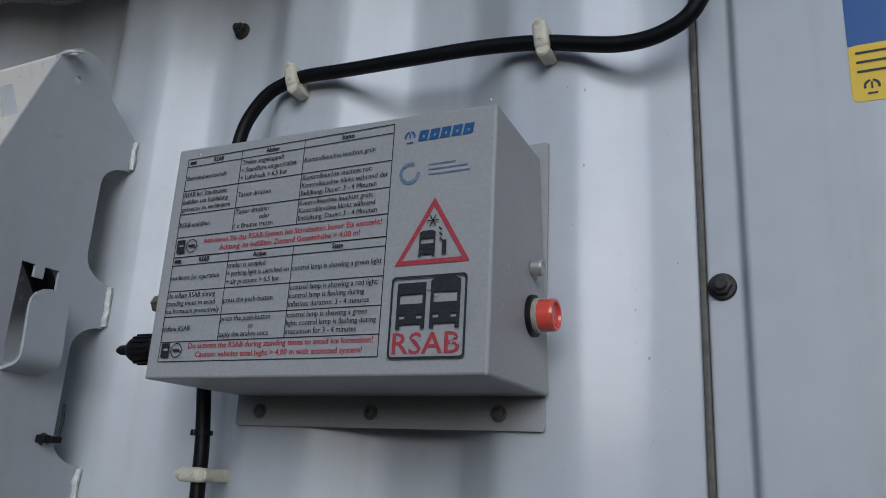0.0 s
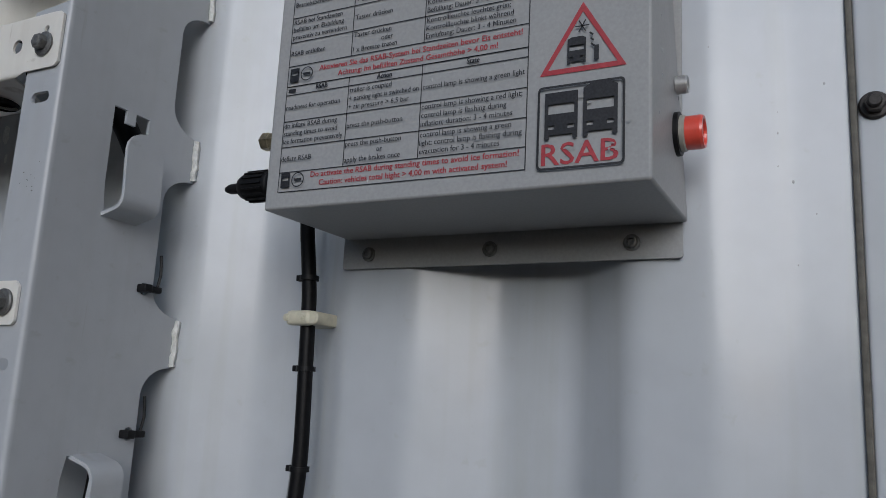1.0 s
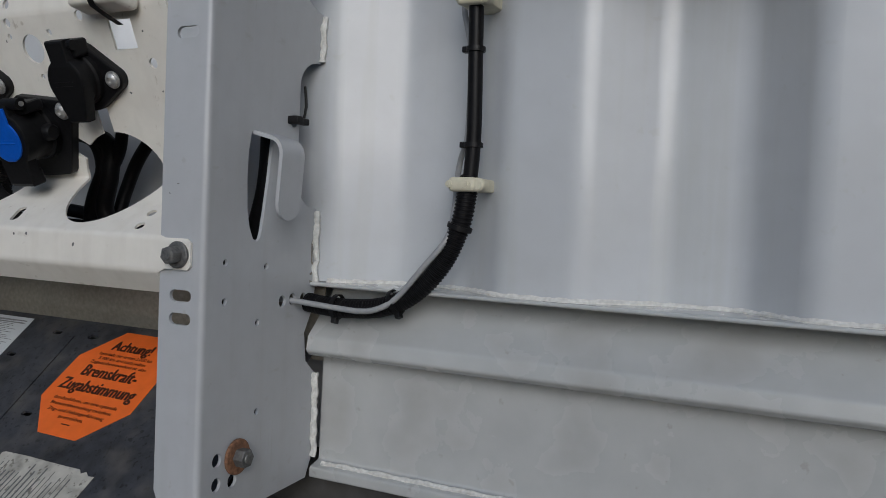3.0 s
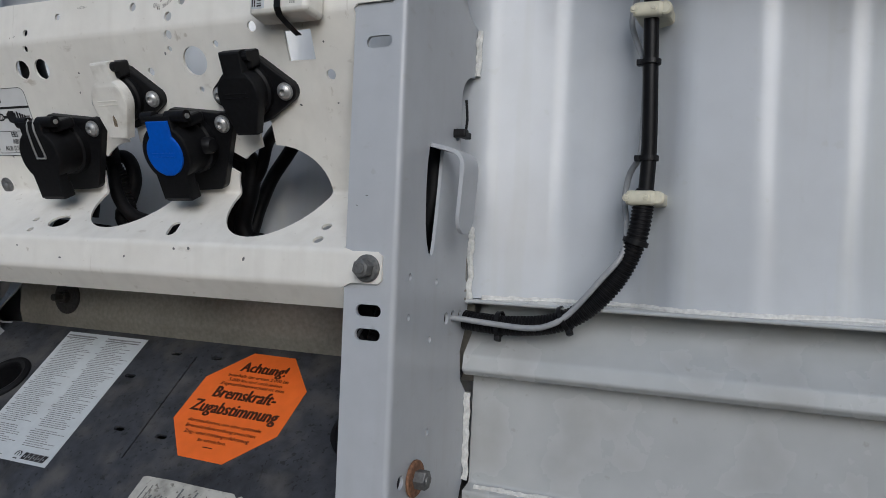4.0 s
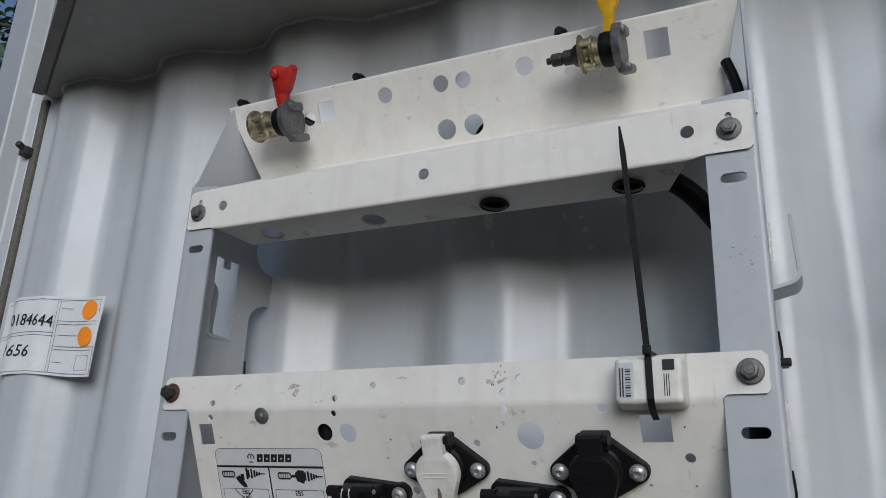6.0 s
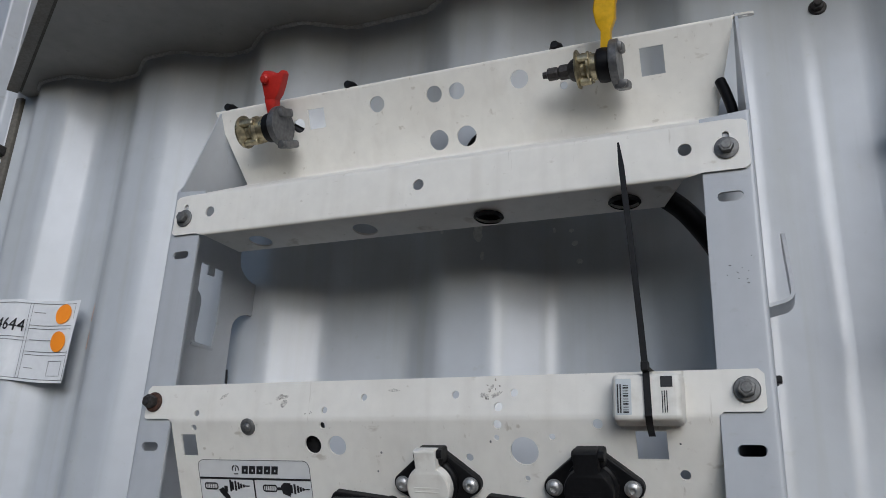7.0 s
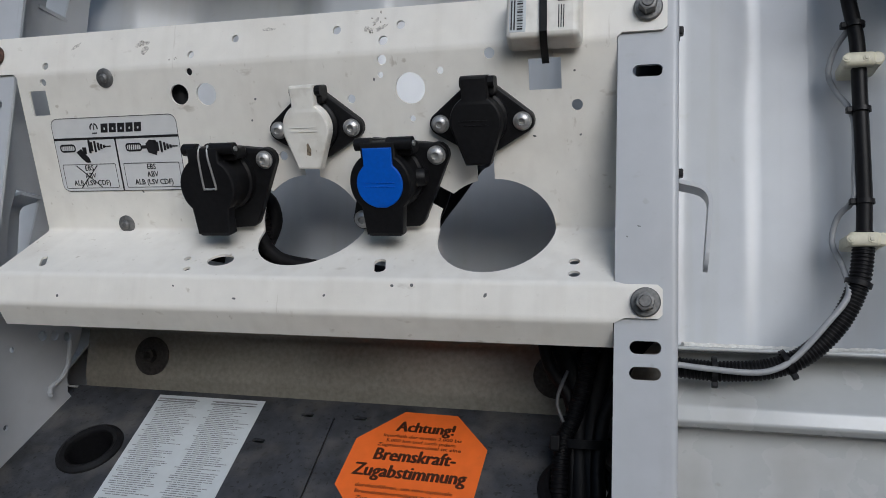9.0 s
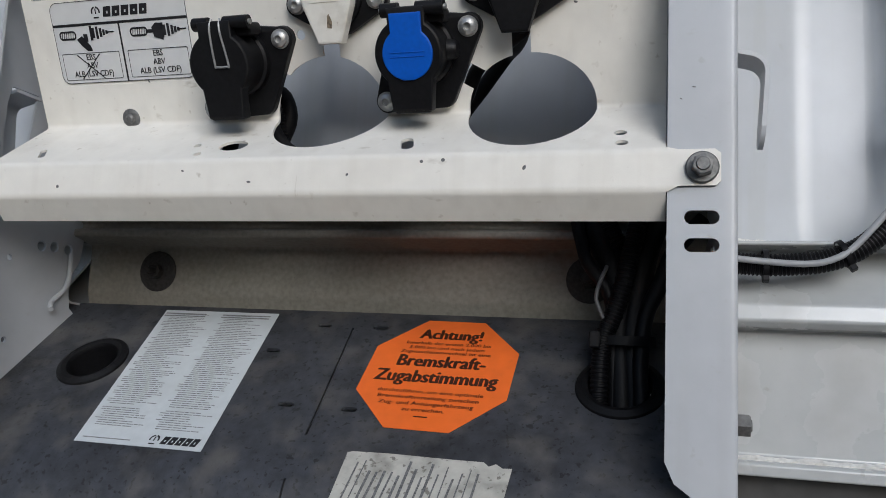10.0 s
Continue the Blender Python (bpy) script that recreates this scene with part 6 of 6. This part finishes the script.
# torn label on the rounded front of the cover
TL = on_cover(-0.258, 0.012)
torn = thing("torn_label", (0, 0, 0), "torn dirty white label with rows of worn print", "label", m=TL)
edge = [(-0.083, -0.030), (0.083, -0.030), (0.087, 0.046), (0.078, 0.045), (0.070, 0.050), (0.064, 0.046), (0.058, 0.051), (0.02, 0.051), (-0.04, 0.052), (-0.08, 0.051), (-0.085, 0.049)]
part("label_sheet", slab(edge, 0.0005, 0.0012), M_OLDPAPER, torn, local=True)
p = Print(TL, 0.0017)
for i in range(17):
    x = -0.072 + i * 0.0078
    p.line(x, -0.026 + rp.uniform(0, 0.02), x + 0.003, 0.044 - rp.uniform(0, 0.02), 0.0024 * rp.uniform(0.5, 1.3))
p.done("worn_print", M_GREYINK, torn)

# paper note on the ribbed wall
note = thing("paper_note", (-1.43, 0.22, 2.03), "white paper note with handwriting and two orange dots", "paper note")


def note_place(u, v):
    x = -1.585 + u * 0.305
    lift = 0.004 + 0.005 * math.sin(u * 9) ** 2 * (0.5 + 0.5 * math.sin(v * 7 + u * 4))
    return Vector((x, min(wall_y(x), CREST + 0.012) - lift, 2.035 + v * 0.172 + 0.006 * math.sin(u * 5)))


nb = bmesh.new()
grid = [[nb.verts.new(note_place(i / 24 - (0.03 * (1 - j / 10) if i == 24 else 0), j / 10)) for i in range(25)] for j in range(11)]
for a, b in zip(grid, grid[1:]):
    for i in range(24):
        nb.faces.new((a[i], a[i + 1], b[i + 1], b[i]))
part("note_sheet", nb, M_NOTE, note)


def on_note(u0, v0, u1, v1, lift=0.0012):
    bm = bmesh.new()
    n = max(1, int((u1 - u0) * 24))
    rows = [[bm.verts.new(note_place(u0 + (u1 - u0) * i / n, v) + Vector((0, -lift, 0))) for i in range(n + 1)] for v in (v0, v1)]
    for i in range(n):
        bm.faces.new((rows[0][i], rows[0][i + 1], rows[1][i + 1], rows[1][i]))
    return bm


ru = [on_note(0.02, v, 0.97, v + 0.006) for v in (0.03, 0.955)] + [on_note(u, 0.03, u + 0.003, 0.96) for u in (0.55, 0.575, 0.965)] + [on_note(0.575, v, 0.965, v + 0.006) for v in (0.32, 0.36, 0.64, 0.68)] + [on_note(0.02, v, 0.55, v + 0.006) for v in (0.49, 0.53)]
ru += [on_note(0.60, v, 0.60 + w, v + 0.007) for v, w in ((0.16, 0.08), (0.5, 0.22), (0.84, 0.1))] + [on_note(0.82, 0.08, 0.823, 0.26), on_note(0.935, 0.08, 0.938, 0.26), on_note(0.82, 0.08, 0.938, 0.085), on_note(0.82, 0.255, 0.938, 0.26)]
part("form_lines", join(*ru), M_GREYINK, note)
for digits, u0, v0, w in (("0184644", 0.11, 0.64, 0.42), ("1656", 0.11, 0.24, 0.26)):
    pen = []
    for k, (du, dv) in enumerate(((0, 0), (0.001, 0), (0, 0.002))):
        bm = letters(digits, 0.15, width=w, shear=0.15)
        for v in bm.verts:
            v.co = note_place(u0 + v.co.x + du, v0 + v.co.y + dv - 0.10 * v.co.x) + Vector((0, -0.0014 - 0.0001 * k, 0))
        pen.append(bm)
    part("handwriting", join(*pen), M_FADED, note)
for v in (0.83, 0.49):
    d = bmesh.new()
    c = d.verts.new(note_place(0.88, v) + Vector((0, -0.0022, 0)))
    ring = [d.verts.new(note_place(0.88 + 0.068 * math.cos(k * math.pi / 10), v + 0.125 * math.sin(k * math.pi / 10)) + Vector((0, -0.0022, 0))) for k in range(20)]
    for k in range(20):
        d.faces.new((c, ring[k], ring[(k + 1) % 20]))
    part("orange_dot", d, M_NEON, note)


M_SMEAR = material("faint_orange_paint", (0.60, 0.44, 0.34), 0.5, grain=0.25, scale=120)
for z in (2.185, 2.125):
    smear = bmesh.new()
    smear.faces.new([smear.verts.new((x, wall_y(x) - 0.0006, z + dz)) for x, dz in ((-1.284, -0.02), (-1.272, -0.022), (-1.266, 0.004), (-1.273, 0.02), (-1.282, 0.008))])
    single("paint_smear", smear, M_SMEAR, "faint orange paint smear on the ribbed wall", "paint mark", "paint marks")
# pale splashes on the wall below the coupling panel
M_SPLASH = material("pale_splash", (0.72, 0.73, 0.72), 0.6, grain=0.1, scale=200)
for x, z, rx, rz in ((-0.259, 2.264, 0.005, 0.004), (-0.253, 2.241, 0.006, 0.005), (-0.245, 2.209, 0.006, 0.005), (-0.287, 2.266, 0.003, 0.006), (-0.404, 2.257, 0.009, 0.017), (-0.396, 2.215, 0.004, 0.008), (-0.472, 2.266, 0.004, 0.004)):
    d = bmesh.new()
    rr = random.Random(int(z * 1000))
    ring = [(x + rx * math.cos(k * 0.524) * rr.uniform(0.7, 1.1), z + rz * math.sin(k * 0.524) * rr.uniform(0.7, 1.1)) for k in range(12)]
    c = d.verts.new((x, wall_y(x) - 0.0007, z))
    vs = [d.verts.new((a, wall_y(a) - 0.0007, b)) for a, b in ring]
    for k in range(12):
        d.faces.new((c, vs[k], vs[(k + 1) % 12]))
    single("paint_splash", d, M_SPLASH, "pale dried splash on the ribbed wall", "paint mark", "paint marks")

# ---- tree beyond the trailer ----
def tree(x, y, h, seed):
    r = random.Random(seed)
    t = thing("tree", (x, y, 0), "tall green broad-leaved tree behind the trailer", "tree", "trees")
    wood = [tube([(x, y, 0), (x + 0.1, y, h * 0.3), (x, y + 0.1, h * 0.6), (x + 0.05, y, h * 0.9)], 0.16, 10, 0.4)]
    tips = []
    for i in range(26):
        a, z = r.uniform(0, 6.28), h * r.uniform(0.25, 0.9)
        L = h * 0.28 * (1.15 - z / h)
        e = Vector((x + L * math.cos(a), y + L * math.sin(a), z + L * 0.5))
        wood.append(tube([(x, y, z), ((x + e.x) / 2, (y + e.y) / 2, z + L * 0.15), e], 0.035, 6, 0.3))
        tips += [Vector((x, y, z)).lerp(e, k) for k in (0.55, 0.8, 1.0)]
    part("trunk", join(*wood), M_BARK, t)
    vs, fs = [], []
    for tip in tips:
        for _ in range(110):
            c = tip + Vector((r.gauss(0, 0.42), r.gauss(0, 0.42), r.gauss(0, 0.36)))
            u = Vector((r.gauss(0, 1), r.gauss(0, 1), r.gauss(0, 0.6))).normalized() * 0.09
            w = u.orthogonal().normalized() * 0.045
            n0 = len(vs)
            vs += [c - u, c + w, c + u, c - w]
            fs.append((n0, n0 + 1, n0 + 2, n0 + 3))
    me = bpy.data.meshes.new("crown")
    me.from_pydata(vs, [], fs)
    me.transform(Matrix.Translation((-x, -y, 0)))
    me.materials.append(M_LEAF)
    ob = new("crown", me)
    ob.parent = t
    return t


tree(-12.5, 7.0, 14.5, 5)
tree(-18.5, 4.5, 10.0, 6)


# leaf belts added out of view around the yard to block low sky light
def sky_block_belt(x, y0, y1, h, seed, across=False):
    r = random.Random(seed)
    vs, fs = [], []
    for _ in range(14000):
        y = r.uniform(y0, y1)
        top = h * (0.8 + 0.2 * math.sin(y * 0.9 + seed) * math.sin(y * 0.37))
        c = Vector((x + r.gauss(0, 1.3), y, top * r.random() ** 0.8))
        if across:
            c.x, c.y = c.y, c.x
        u = Vector((r.gauss(0, 1), r.gauss(0, 1), r.gauss(0, 1))).normalized() * r.uniform(0.25, 0.5)
        w = u.orthogonal().normalized() * u.length * 0.6
        n0 = len(vs)
        vs += [c - u, c + w, c + u, c - w]
        fs.append((n0, n0 + 1, n0 + 2, n0 + 3))
    me = bpy.data.meshes.new("sky_block_belt")
    me.from_pydata(vs, [], fs)
    me.materials.append(M_LEAF)
    return tagged(new("sky_block_belt", me), "unseen belt of leaves added to block low sky light", "trees", kind="stuff")


sky_block_belt(-20.0, -20, 24, 13.0, 1)
sky_block_belt(12.0, -9, 24, 13.0, 2)
sky_block_belt(-24.0, -24, 16, 4.5, 3, across=True)
